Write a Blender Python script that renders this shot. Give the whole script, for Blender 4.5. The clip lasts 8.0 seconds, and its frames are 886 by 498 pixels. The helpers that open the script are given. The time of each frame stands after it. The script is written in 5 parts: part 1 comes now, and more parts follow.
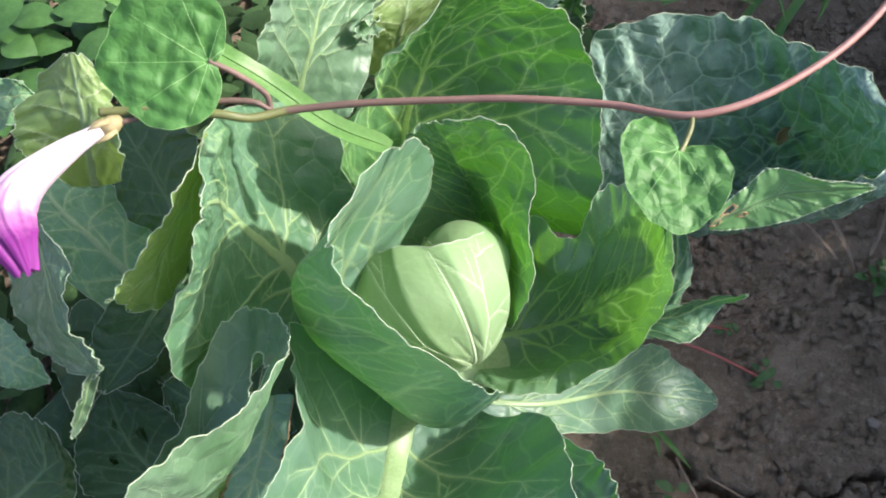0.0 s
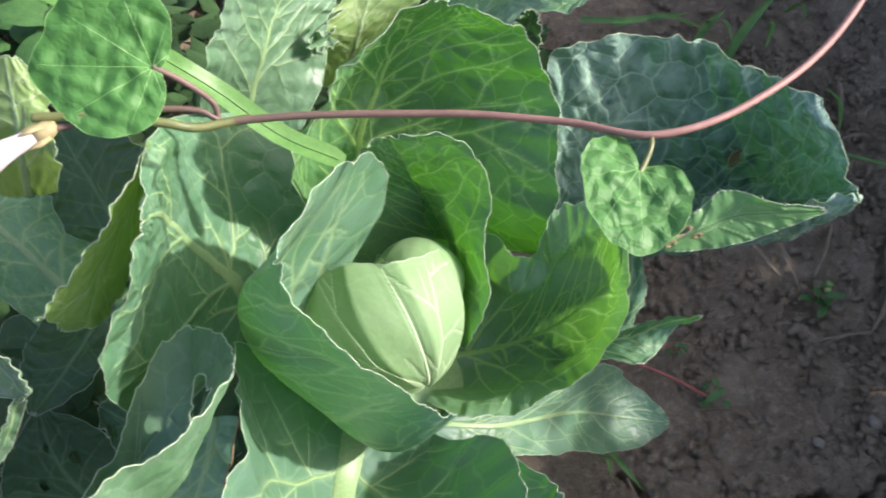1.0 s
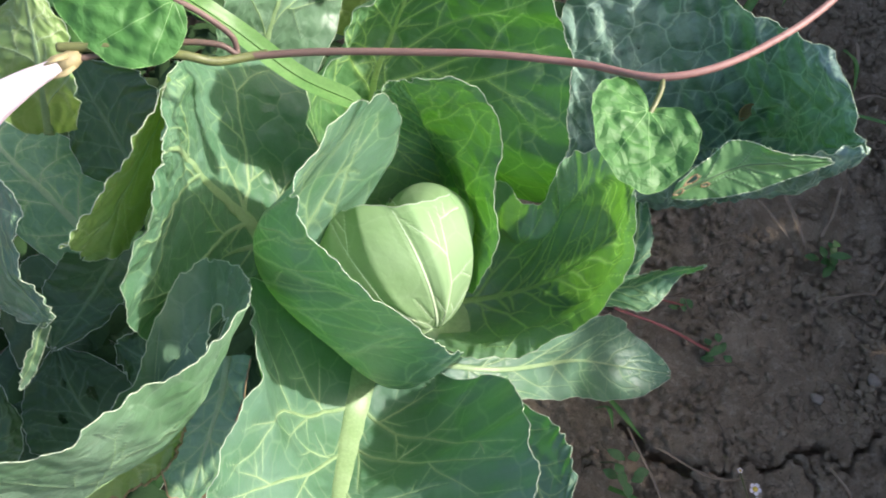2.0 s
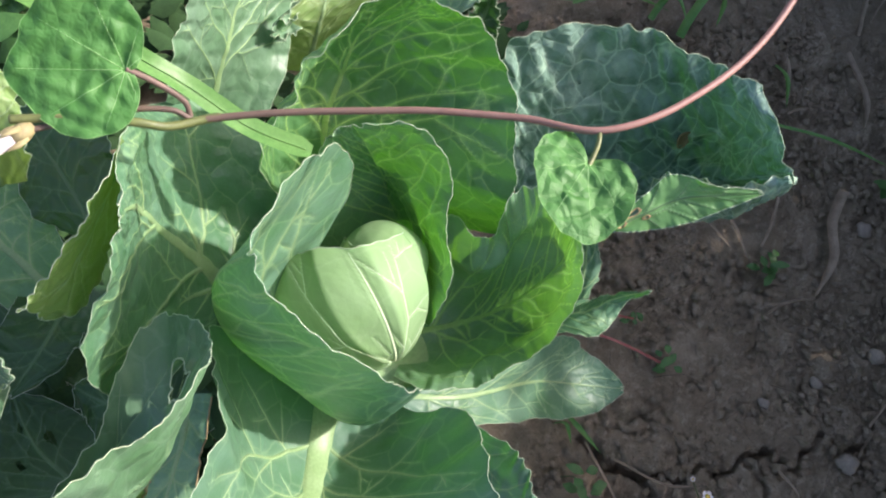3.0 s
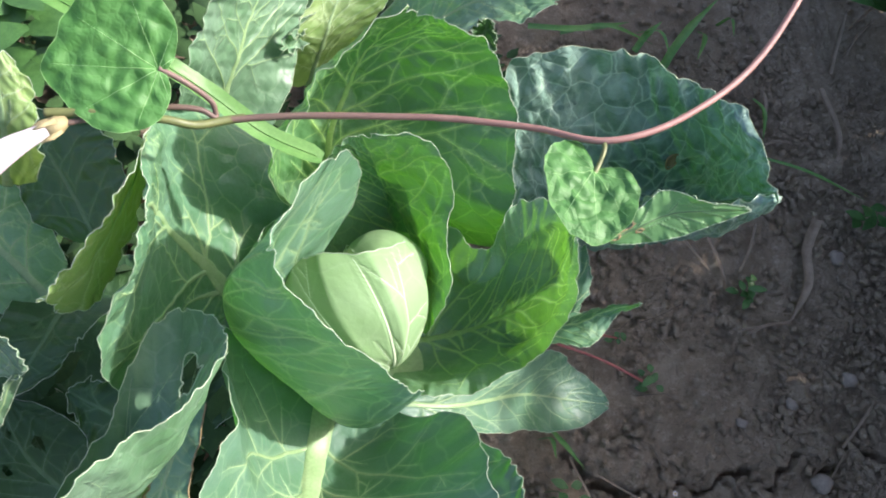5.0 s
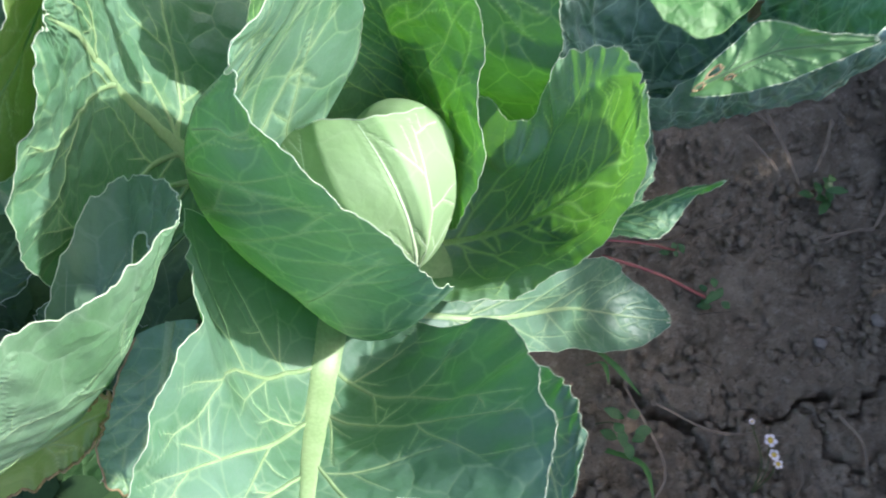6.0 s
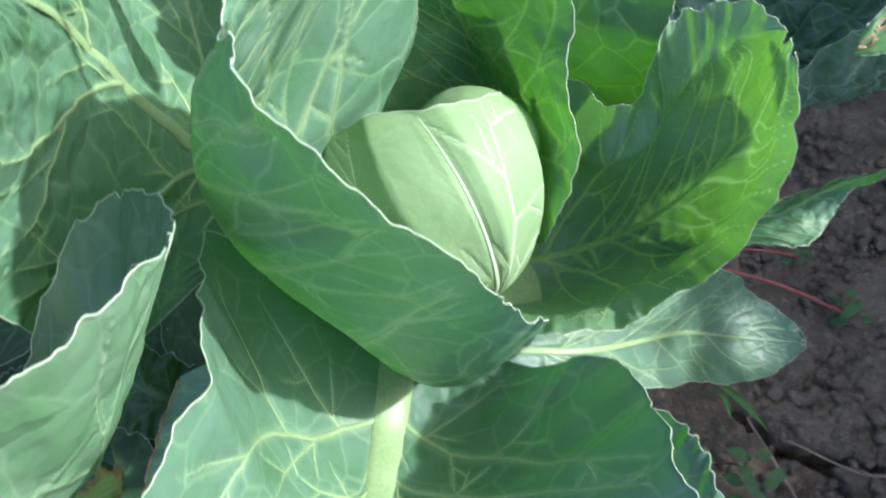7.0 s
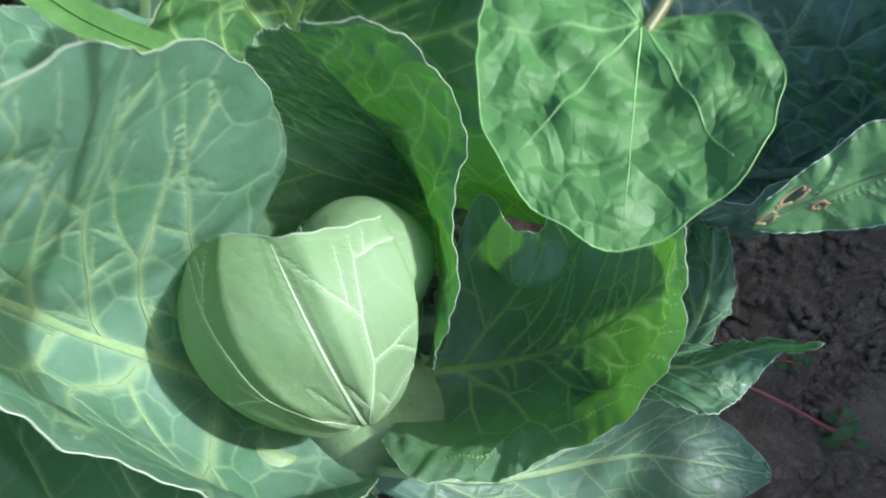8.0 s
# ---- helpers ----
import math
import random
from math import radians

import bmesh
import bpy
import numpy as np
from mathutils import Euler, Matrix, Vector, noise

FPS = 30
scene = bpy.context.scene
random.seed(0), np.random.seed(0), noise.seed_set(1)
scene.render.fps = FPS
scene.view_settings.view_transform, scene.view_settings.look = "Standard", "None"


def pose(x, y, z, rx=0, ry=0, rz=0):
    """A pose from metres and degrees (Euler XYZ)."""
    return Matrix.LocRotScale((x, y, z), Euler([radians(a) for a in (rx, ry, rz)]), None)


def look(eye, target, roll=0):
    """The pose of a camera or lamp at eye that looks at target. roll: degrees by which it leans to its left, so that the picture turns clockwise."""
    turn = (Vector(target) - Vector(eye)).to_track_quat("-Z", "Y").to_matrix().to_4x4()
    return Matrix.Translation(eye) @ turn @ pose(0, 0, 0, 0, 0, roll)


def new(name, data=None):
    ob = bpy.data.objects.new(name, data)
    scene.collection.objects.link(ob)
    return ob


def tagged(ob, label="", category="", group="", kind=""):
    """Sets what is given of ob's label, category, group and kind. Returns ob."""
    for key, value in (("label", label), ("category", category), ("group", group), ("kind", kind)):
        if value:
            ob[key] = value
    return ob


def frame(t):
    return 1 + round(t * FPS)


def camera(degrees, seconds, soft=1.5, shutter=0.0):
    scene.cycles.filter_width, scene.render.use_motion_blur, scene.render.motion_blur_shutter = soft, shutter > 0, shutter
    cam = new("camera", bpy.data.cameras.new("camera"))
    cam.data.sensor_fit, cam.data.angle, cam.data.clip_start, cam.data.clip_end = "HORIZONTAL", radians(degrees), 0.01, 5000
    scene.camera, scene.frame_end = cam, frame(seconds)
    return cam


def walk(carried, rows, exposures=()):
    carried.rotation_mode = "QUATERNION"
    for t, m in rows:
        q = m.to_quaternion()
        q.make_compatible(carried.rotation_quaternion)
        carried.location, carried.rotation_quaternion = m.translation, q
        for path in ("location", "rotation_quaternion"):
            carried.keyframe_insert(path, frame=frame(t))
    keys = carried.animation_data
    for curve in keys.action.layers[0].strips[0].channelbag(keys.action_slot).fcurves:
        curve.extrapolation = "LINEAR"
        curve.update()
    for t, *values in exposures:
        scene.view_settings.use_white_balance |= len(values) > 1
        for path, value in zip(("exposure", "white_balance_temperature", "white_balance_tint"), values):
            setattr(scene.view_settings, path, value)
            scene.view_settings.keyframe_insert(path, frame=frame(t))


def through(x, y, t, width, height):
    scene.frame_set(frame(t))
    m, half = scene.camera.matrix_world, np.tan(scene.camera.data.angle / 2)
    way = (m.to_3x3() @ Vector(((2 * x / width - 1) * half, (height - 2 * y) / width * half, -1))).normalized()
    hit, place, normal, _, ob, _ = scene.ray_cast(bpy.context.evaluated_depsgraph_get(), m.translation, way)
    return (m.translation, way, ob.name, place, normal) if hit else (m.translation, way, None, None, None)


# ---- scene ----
cam = camera(61.8, 8.0, soft=1.9, shutter=0.35)
PATH = [
    (0, (0.083, 0.171, 0.931), (0.049, 1.006, -0.886), 0.8),
    (0.5, (0.083, 0.178, 0.927), (0.091, 1.036, -0.88), 3.1),
    (1, (0.081, 0.178, 0.919), (0.176, 1.066, -0.89), 9.1),
    (1.5, (0.085, 0.171, 0.932), (0.332, 0.955, -0.891), 21.1),
    (1.7, (0.083, 0.164, 0.923), (0.141, 0.953, -0.914), 8.5),
    (2.8, (0.078, 0.158, 0.939), (0.257, 0.934, -0.895), 17.0),
    (3, (0.079, 0.177, 0.949), (0.274, 0.98, -0.873), 15.1),
    (3.5, (0.068, 0.178, 0.942), (0.318, 1.026, -0.852), 18.2),
    (4, (0.041, 0.171, 0.936), (0.319, 1.004, -0.861), 20.3),
    (4.2, (0.04, 0.167, 0.938), (0.324, 1.001, -0.858), 20.7),
    (5.3, (0.06, 0.151, 0.96), (0.292, 1.036, -0.818), 17.2),
    (5.5, (0.063, 0.152, 0.957), (0.278, 1.033, -0.826), 16.1),
    (5.7, (0.073, 0.154, 0.891), (0.327, 0.939, -0.931), 20.7),
    (6, (0.073, 0.159, 0.82), (0.266, 0.911, -1.023), 15.4),
    (6.5, (0.065, 0.17, 0.781), (0.224, 0.94, -1.058), 11.5),
    (7, (0.078, 0.2, 0.731), (0.059, 0.985, -1.109), -1.2),
    (7.3, (0.1, 0.228, 0.734), (-0.014, 1.036, -1.092), -10.1),
    (7.5, (0.138, 0.252, 0.768), (-0.043, 1.069, -1.048), -11.5),
    (8, (0.177, 0.282, 0.725), (-0.044, 1.049, -1.109), -9.1),
]
walk(cam, [(t, look(eye, target, roll)) for t, eye, target, roll in PATH],
     exposures=[(0.0, 1.01, 6450, 20), (3.5, 0.93, 6500, 19), (5.3, 1.16, 6250, 20), (6.2, 1.10, 5950, 19), (7.2, 0.98, 5800, 17), (8.0, 0.55, 5650, 16)])


from mathutils import kdtree

# ---- light ----
world = bpy.data.worlds.new("sky")
scene.world = world
world.use_nodes = True
SUN_DIR = Vector((0.80, 0.15, 0.60)).normalized()
_n = world.node_tree.nodes
_sky = _n.new("ShaderNodeTexSky")
_sky.sky_type = "NISHITA"
_sky.sun_disc = False
_sky.air_density, _sky.dust_density, _sky.ozone_density = 0.8, 4.0, 0.6
_sky.sun_elevation = math.asin(SUN_DIR.z)
_sky.sun_rotation = math.atan2(SUN_DIR.x, SUN_DIR.y)
world.node_tree.links.new(_sky.outputs[0], _n["Background"].inputs[0])
_n["Background"].inputs[1].default_value = 0.165
sun = new("sun", bpy.data.lights.new("sun", "SUN"))
sun.data.energy, sun.data.angle, sun.data.color = 3.7, radians(1.5), (1.0, 0.95, 0.87)
sun.matrix_world = look(SUN_DIR * 5, (0, 0, 0))


# ---- materials ----
class Mat:
    """A small wrapper that builds node materials."""

    def __init__(self, name):
        self.m = bpy.data.materials.new(name)
        self.m.use_nodes = True
        self.t = self.m.node_tree
        self.bsdf = self.t.nodes["Principled BSDF"]
        self.out = self.t.nodes["Material Output"]

    def node(self, kind, **kw):
        n = self.t.nodes.new(kind)
        for k, v in kw.items():
            if k in n.inputs:
                n.inputs[k].default_value = v
        return n

    def link(self, a, b):
        self.t.links.new(a, b)

    def ramp(self, fac, stops):
        n = self.t.nodes.new("ShaderNodeValToRGB")
        e = n.color_ramp.elements
        while len(e) < len(stops):
            e.new(0.5)
        for el, (p, c) in zip(e, stops):
            el.position, el.color = p, (*c, 1) if len(c) == 3 else (c[0], c[0], c[0], 1)
        self.link(fac, n.inputs[0])
        return n.outputs[0]

    def mix(self, fac, a, b, mode="MIX"):
        n = self.t.nodes.new("ShaderNodeMix")
        n.data_type, n.blend_type = "RGBA", mode
        for sock, v in ((n.inputs[0], fac), (n.inputs[6], a), (n.inputs[7], b)):
            if isinstance(v, bpy.types.NodeSocket):
                self.link(v, sock)
            else:
                sock.default_value = v if isinstance(v, (int, float)) else (*v, 1)
        return n.outputs[2]

    def noise(self, scale, vector=None, detail=4.0, rough=0.55, dims="3D"):
        n = self.t.nodes.new("ShaderNodeTexNoise")
        n.noise_dimensions = dims
        n.inputs["Scale"].default_value, n.inputs["Detail"].default_value, n.inputs["Roughness"].default_value = scale, detail, rough
        if vector is not None:
            self.link(vector, n.inputs["Vector"])
        return n

    def bump(self, height, strength, distance, normal=None):
        n = self.node("ShaderNodeBump", Strength=strength, Distance=distance)
        self.link(height, n.inputs["Height"])
        if normal is not None:
            self.link(normal, n.inputs["Normal"])
        return n.outputs[0]


def leaf_material(name, deep, bloom, glow, vein, cell=38.0, bloom_amount=0.55, net=0.12, through_amount=0.24, rough=0.42, pucker=0.28, patch=15.0, halo_amount=0.45):
    """Waxy leaf: a green blade under an uneven grey bloom, with a pale net of veins and light passing through."""
    k = Mat(name)
    uv = k.node("ShaderNodeUVMap").outputs[0]
    geo = k.node("ShaderNodeTexCoord").outputs["Object"]
    warp = k.noise(34.0, geo, 3.0)
    shift = k.mix(0.012, geo, warp.outputs["Color"], "ADD")

    def web(scale, width):
        v = k.t.nodes.new("ShaderNodeTexVoronoi")
        v.feature = "DISTANCE_TO_EDGE"
        v.inputs["Scale"].default_value = scale
        k.link(shift, v.inputs["Vector"])
        return k.ramp(v.outputs["Distance"], [(0.0, (1.0,)), (width, (0.0,))]), v.outputs["Distance"]

    big, big_d = web(cell, 0.040)
    fine, fine_d = web(cell * 3.1, 0.045)
    blot = k.noise(46.0, geo, 5.0, 0.6)
    speck = k.noise(420.0, geo, 2.0)
    cloud = k.ramp(blot.outputs[0], [(0.30, (0.0,)), (0.72, (1.0,))])
    base = k.mix(cloud, deep, tuple(0.75 * a + 0.25 * b for a, b in zip(deep, bloom)))
    wax = k.ramp(k.noise(patch, geo, 4.0).outputs[0], [(0.3, (0.0,)), (0.72, (bloom_amount,))])
    base = k.mix(wax, base, bloom)
    base = k.mix(k.ramp(speck.outputs[0], [(0.35, (0.0,)), (0.8, (0.18,))]), base, bloom)
    lines = k.mix(0.14, big, fine, "ADD")
    amount = k.mix(1.0, lines, (net, net, net), "MULTIPLY")
    base = k.mix(amount, base, vein)
    halo = k.t.nodes.new("ShaderNodeAttribute")
    halo.attribute_name = "vein"
    soft = k.ramp(halo.outputs["Fac"], [(0.0, (0.0,)), (0.4, (0.25 * halo_amount,)), (0.7, (0.7 * halo_amount,)), (0.95, (halo_amount,))])
    base = k.mix(soft, base, vein)
    k.link(base, k.bsdf.inputs["Base Color"])
    k.link(k.ramp(blot.outputs[0], [(0.3, (rough - 0.06,)), (0.7, (rough + 0.14,))]), k.bsdf.inputs["Roughness"])
    k.bsdf.inputs["Specular IOR Level"].default_value = 0.5
    dome = k.mix(0.4, k.ramp(big_d, [(0.0, (0.0,)), (0.28, (1.0,))]), k.ramp(fine_d, [(0.0, (0.0,)), (0.3, (0.6,))]), "ADD")
    nrm = k.bump(dome, pucker, 0.0022)
    nrm = k.bump(halo.outputs["Fac"], 0.5, 0.0018, nrm)
    nrm = k.bump(k.noise(140.0, uv, 4.0).outputs[0], 0.25, 0.0012, nrm)
    k.link(nrm, k.bsdf.inputs["Normal"])
    tl = k.node("ShaderNodeBsdfTranslucent")
    k.link(k.mix(soft, glow, tuple(min(1.0, 1.5 * a + 0.20) for a in glow)), tl.inputs[0])
    mx = k.node("ShaderNodeMixShader")
    mx.inputs[0].default_value = through_amount
    k.link(k.bsdf.outputs[0], mx.inputs[1])
    k.link(tl.outputs[0], mx.inputs[2])
    k.link(mx.outputs[0], k.out.inputs[0])
    return k.m


def plain_material(name, a, b, scale=40.0, rough=0.5, bump=0.2, size=0.001, through=0.0):
    """Two colours mixed by grain at two sizes, with fine relief."""
    k = Mat(name)
    geo = k.node("ShaderNodeTexCoord").outputs["Object"]
    n1, n2 = k.noise(scale, geo, 5.0), k.noise(scale * 7, geo, 3.0)
    col = k.mix(k.ramp(n1.outputs[0], [(0.3, (0.0,)), (0.7, (1.0,))]), a, b)
    col = k.mix(k.ramp(n2.outputs[0], [(0.4, (0.0,)), (0.75, (0.3,))]), col, tuple(min(1.0, 1.5 * c) for c in b))
    k.link(col, k.bsdf.inputs["Base Color"])
    k.bsdf.inputs["Roughness"].default_value = rough
    nrm = k.bump(n2.outputs[0], bump, size)
    k.link(nrm, k.bsdf.inputs["Normal"])
    if through > 0:
        tl = k.node("ShaderNodeBsdfTranslucent")
        k.link(col, tl.inputs[0])
        mx = k.node("ShaderNodeMixShader")
        mx.inputs[0].default_value = through
        k.link(k.bsdf.outputs[0], mx.inputs[1])
        k.link(tl.outputs[0], mx.inputs[2])
        k.link(mx.outputs[0], k.out.inputs[0])
    return k.m


M_OUTER = leaf_material("outer_leaf_green", (0.054, 0.162, 0.064), (0.175, 0.30, 0.24), (0.07, 0.36, 0.02), (0.36, 0.53, 0.30), bloom_amount=0.65, net=0.26, pucker=0.35, halo_amount=0.4, cell=30.0)
# base and bloom raised: part of the sun glow and sky sheen is colour
M_GLOW = leaf_material("leaf_green_with_sun_glow", (0.090, 0.260, 0.060), (0.30, 0.45, 0.37), (0.14, 0.41, 0.02), (0.44, 0.68, 0.24), bloom_amount=0.75, through_amount=0.32, net=0.2, halo_amount=0.95, pucker=0.3)
M_BACK = leaf_material("tall_leaf_green", (0.048, 0.155, 0.054), (0.185, 0.31, 0.25), (0.08, 0.36, 0.015), (0.37, 0.55, 0.26), bloom_amount=0.36, through_amount=0.15, net=0.28, pucker=0.5, halo_amount=0.42, cell=34.0)
M_LOBE = leaf_material("folded_lobe_green", (0.10, 0.26, 0.075), (0.17, 0.34, 0.14), (0.09, 0.36, 0.02), (0.22, 0.42, 0.18), bloom_amount=0.35, net=0.05, through_amount=0.2, pucker=0.2)
M_TALL = leaf_material("tall_back_leaf_green", (0.050, 0.180, 0.036), (0.145, 0.275, 0.160), (0.10, 0.40, 0.015), (0.42, 0.66, 0.22), cell=34.0, bloom_amount=0.6, net=0.36, through_amount=0.22, pucker=0.6, halo_amount=0.7)
M_GREY = leaf_material("grey_bloomed_leaf", (0.072, 0.180, 0.074), (0.155, 0.252, 0.176), (0.07, 0.30, 0.03), (0.30, 0.42, 0.30), bloom_amount=0.85, net=0.2, through_amount=0.10, pucker=0.4, halo_amount=0.3)
M_INNER = leaf_material("inner_leaf_green", (0.058, 0.200, 0.042), (0.27, 0.42, 0.31), (0.12, 0.46, 0.012), (0.42, 0.63, 0.24), bloom_amount=0.6, net=0.25, halo_amount=0.5, pucker=0.55, through_amount=0.22)
M_WRAP = leaf_material("wrapper_leaf_green", (0.056, 0.178, 0.062), (0.215, 0.35, 0.295), (0.09, 0.36, 0.02), (0.50, 0.70, 0.36), bloom_amount=0.50, through_amount=0.16, net=0.26, pucker=0.35, halo_amount=0.42, cell=30.0)
M_DARK = leaf_material("dark_leaf_green", (0.048, 0.135, 0.076), (0.25, 0.39, 0.32), (0.04, 0.22, 0.02), (0.42, 0.60, 0.44), bloom_amount=0.85, patch=42.0, pucker=1.0, through_amount=0.07, net=0.6, halo_amount=0.6, cell=32.0)
# near-black green: the deep shade low in the bed is put into the colour
M_LOW_SHADE = leaf_material("low_leaf_shade_green", (0.024, 0.074, 0.020), (0.050, 0.11, 0.044), (0.07, 0.28, 0.02), (0.08, 0.18, 0.06), bloom_amount=0.35, through_amount=0.2, net=0.3)
M_HEAD = leaf_material("head_leaf_pale", (0.185, 0.335, 0.135), (0.265, 0.41, 0.225), (0.50, 0.75, 0.20), (0.66, 0.82, 0.54), cell=24.0, net=0.07, rough=0.55, through_amount=0.2, pucker=0.25, halo_amount=0.3)
M_WEED = leaf_material("bindweed_leaf_green", (0.044, 0.168, 0.030), (0.082, 0.225, 0.064), (0.12, 0.50, 0.03), (0.26, 0.46, 0.18), cell=75.0, bloom_amount=0.45, net=0.1, pucker=0.35, rough=0.6)
M_WEED_PALE = leaf_material("young_bindweed_leaf", (0.050, 0.180, 0.036), (0.092, 0.240, 0.072), (0.10, 0.40, 0.03), (0.30, 0.50, 0.20), cell=80.0, bloom_amount=0.5, net=0.15, pucker=0.5, rough=0.55)
M_WEED_LEAF = plain_material("weed_leaf_green", (0.035, 0.11, 0.025), (0.07, 0.18, 0.045), 80.0, 0.5, through=0.25)
M_OLD = leaf_material("yellowing_leaf_green", (0.125, 0.26, 0.052), (0.30, 0.40, 0.19), (0.30, 0.50, 0.05), (0.50, 0.58, 0.34), bloom_amount=0.5)
# dimmed too, so veins of the shade-coloured low leaves stay dark
M_VEIN_LOW = plain_material("vein_dull_green", (0.075, 0.165, 0.06), (0.11, 0.21, 0.085), 60.0, 0.5, through=0.2)
M_VEIN_MID = plain_material("vein_grey_green", (0.28, 0.43, 0.31), (0.35, 0.50, 0.37), 60.0, 0.5, through=0.2)
M_VEIN = plain_material("vein_pale_green", (0.27, 0.43, 0.19), (0.34, 0.50, 0.25), 60.0, 0.45, through=0.3)
# brighter than M_VEIN: glow put into the colour of veins that lie shaded
M_VEIN_BRIGHT = plain_material("vein_glow_green", (0.40, 0.66, 0.18), (0.50, 0.74, 0.28), 60.0, 0.45, through=0.5)
M_HEAD_VEIN = plain_material("vein_whitish", (0.60, 0.78, 0.48), (0.68, 0.83, 0.56), 60.0, 0.45, through=0.2)
M_RIM = plain_material("leaf_rim_whitish", (0.44, 0.57, 0.38), (0.54, 0.66, 0.48), 90.0, 0.5, through=0.3)
M_STALK = plain_material("stalk_green", (0.16, 0.30, 0.12), (0.26, 0.40, 0.19), 40.0, 0.5)
M_STEM_BROWN = plain_material("vine_stem_brown", (0.095, 0.060, 0.045), (0.155, 0.105, 0.080), 35.0, 0.6)
M_STEM_GREEN = plain_material("vine_stem_olive", (0.080, 0.105, 0.030), (0.135, 0.155, 0.052), 45.0, 0.45)
M_PINK = plain_material("weed_stem_red", (0.25, 0.06, 0.05), (0.38, 0.13, 0.10), 60.0, 0.5)
M_GRASS = plain_material("grass_green", (0.075, 0.215, 0.040), (0.125, 0.285, 0.068), 60.0, 0.45, through=0.3)
M_STRAW = plain_material("dry_straw", (0.15, 0.112, 0.070), (0.26, 0.205, 0.14), 70.0, 0.8)
# almost black: shade of the gaps between plants, put into the weeds' colour
M_CARPET_SHADE = plain_material("weed_carpet_shade_green", (0.014, 0.045, 0.010), (0.028, 0.075, 0.018), 30.0, 0.95)
M_PETAL = plain_material("petal_white", (0.78, 0.72, 0.76), (0.84, 0.80, 0.82), 60.0, 0.55, through=0.3)


def petal_material():
    """White trumpet that turns through pink to purple towards the mouth."""
    k = Mat("petal_white_to_purple")
    uv = k.node("ShaderNodeUVMap").outputs[0]
    sep = k.node("ShaderNodeSeparateXYZ")
    k.link(uv, sep.inputs[0])
    streak = k.noise(14.0, uv, 4.0)
    add = k.node("ShaderNodeMath")
    add.operation = "MULTIPLY_ADD"
    k.link(streak.outputs[0], add.inputs[0])
    add.inputs[1].default_value = 0.22
    k.link(sep.outputs[1], add.inputs[2])
    col = k.ramp(add.outputs[0], [(0.0, (0.82, 0.78, 0.76)), (0.52, (0.80, 0.70, 0.76)), (0.74, (0.55, 0.22, 0.50)), (0.92, (0.24, 0.03, 0.25))])
    k.link(col, k.bsdf.inputs["Base Color"])
    k.bsdf.inputs["Roughness"].default_value = 0.6
    k.link(k.bump(streak.outputs[0], 0.3, 0.001), k.bsdf.inputs["Normal"])
    tl = k.node("ShaderNodeBsdfTranslucent")
    k.link(col, tl.inputs[0])
    mx = k.node("ShaderNodeMixShader")
    mx.inputs[0].default_value = 0.3
    k.link(k.bsdf.outputs[0], mx.inputs[1])
    k.link(tl.outputs[0], mx.inputs[2])
    k.link(mx.outputs[0], k.out.inputs[0])
    return k.m


def stem_material():
    """Vine bark: dull brown on the old wood, pinkish red on the young shoot."""
    k = Mat("vine_stem_bark")
    geo = k.node("ShaderNodeTexCoord").outputs["Object"]
    sep = k.node("ShaderNodeSeparateXYZ")
    k.link(geo, sep.inputs[0])
    age = k.ramp(sep.outputs[0], [(0.02, (0.0,)), (0.22, (1.0,))])
    grain = k.noise(60.0, geo, 5.0)
    old = k.mix(grain.outputs[0], (0.075, 0.048, 0.036), (0.165, 0.115, 0.085))
    young = k.mix(grain.outputs[0], (0.19, 0.088, 0.072), (0.31, 0.185, 0.155))
    k.link(k.mix(age, old, young), k.bsdf.inputs["Base Color"])
    k.bsdf.inputs["Roughness"].default_value = 0.55
    k.link(k.bump(k.noise(400.0, geo, 3.0).outputs[0], 0.35, 0.0006), k.bsdf.inputs["Normal"])
    return k.m


M_STEM = stem_material()
M_FLOWER = petal_material()
M_SEPAL = plain_material("sepal_brown", (0.20, 0.17, 0.08), (0.32, 0.28, 0.14), 60.0, 0.6)
M_BROWN = plain_material("leaf_scar_brown", (0.22, 0.15, 0.06), (0.34, 0.26, 0.13), 120.0, 0.7)
M_YELLOW = plain_material("flower_disc_yellow", (0.60, 0.42, 0.05), (0.70, 0.50, 0.10), 200.0, 0.6)
M_STONE = plain_material("stone_grey", (0.175, 0.145, 0.110), (0.26, 0.225, 0.175), 50.0, 0.85, 0.5, 0.002)


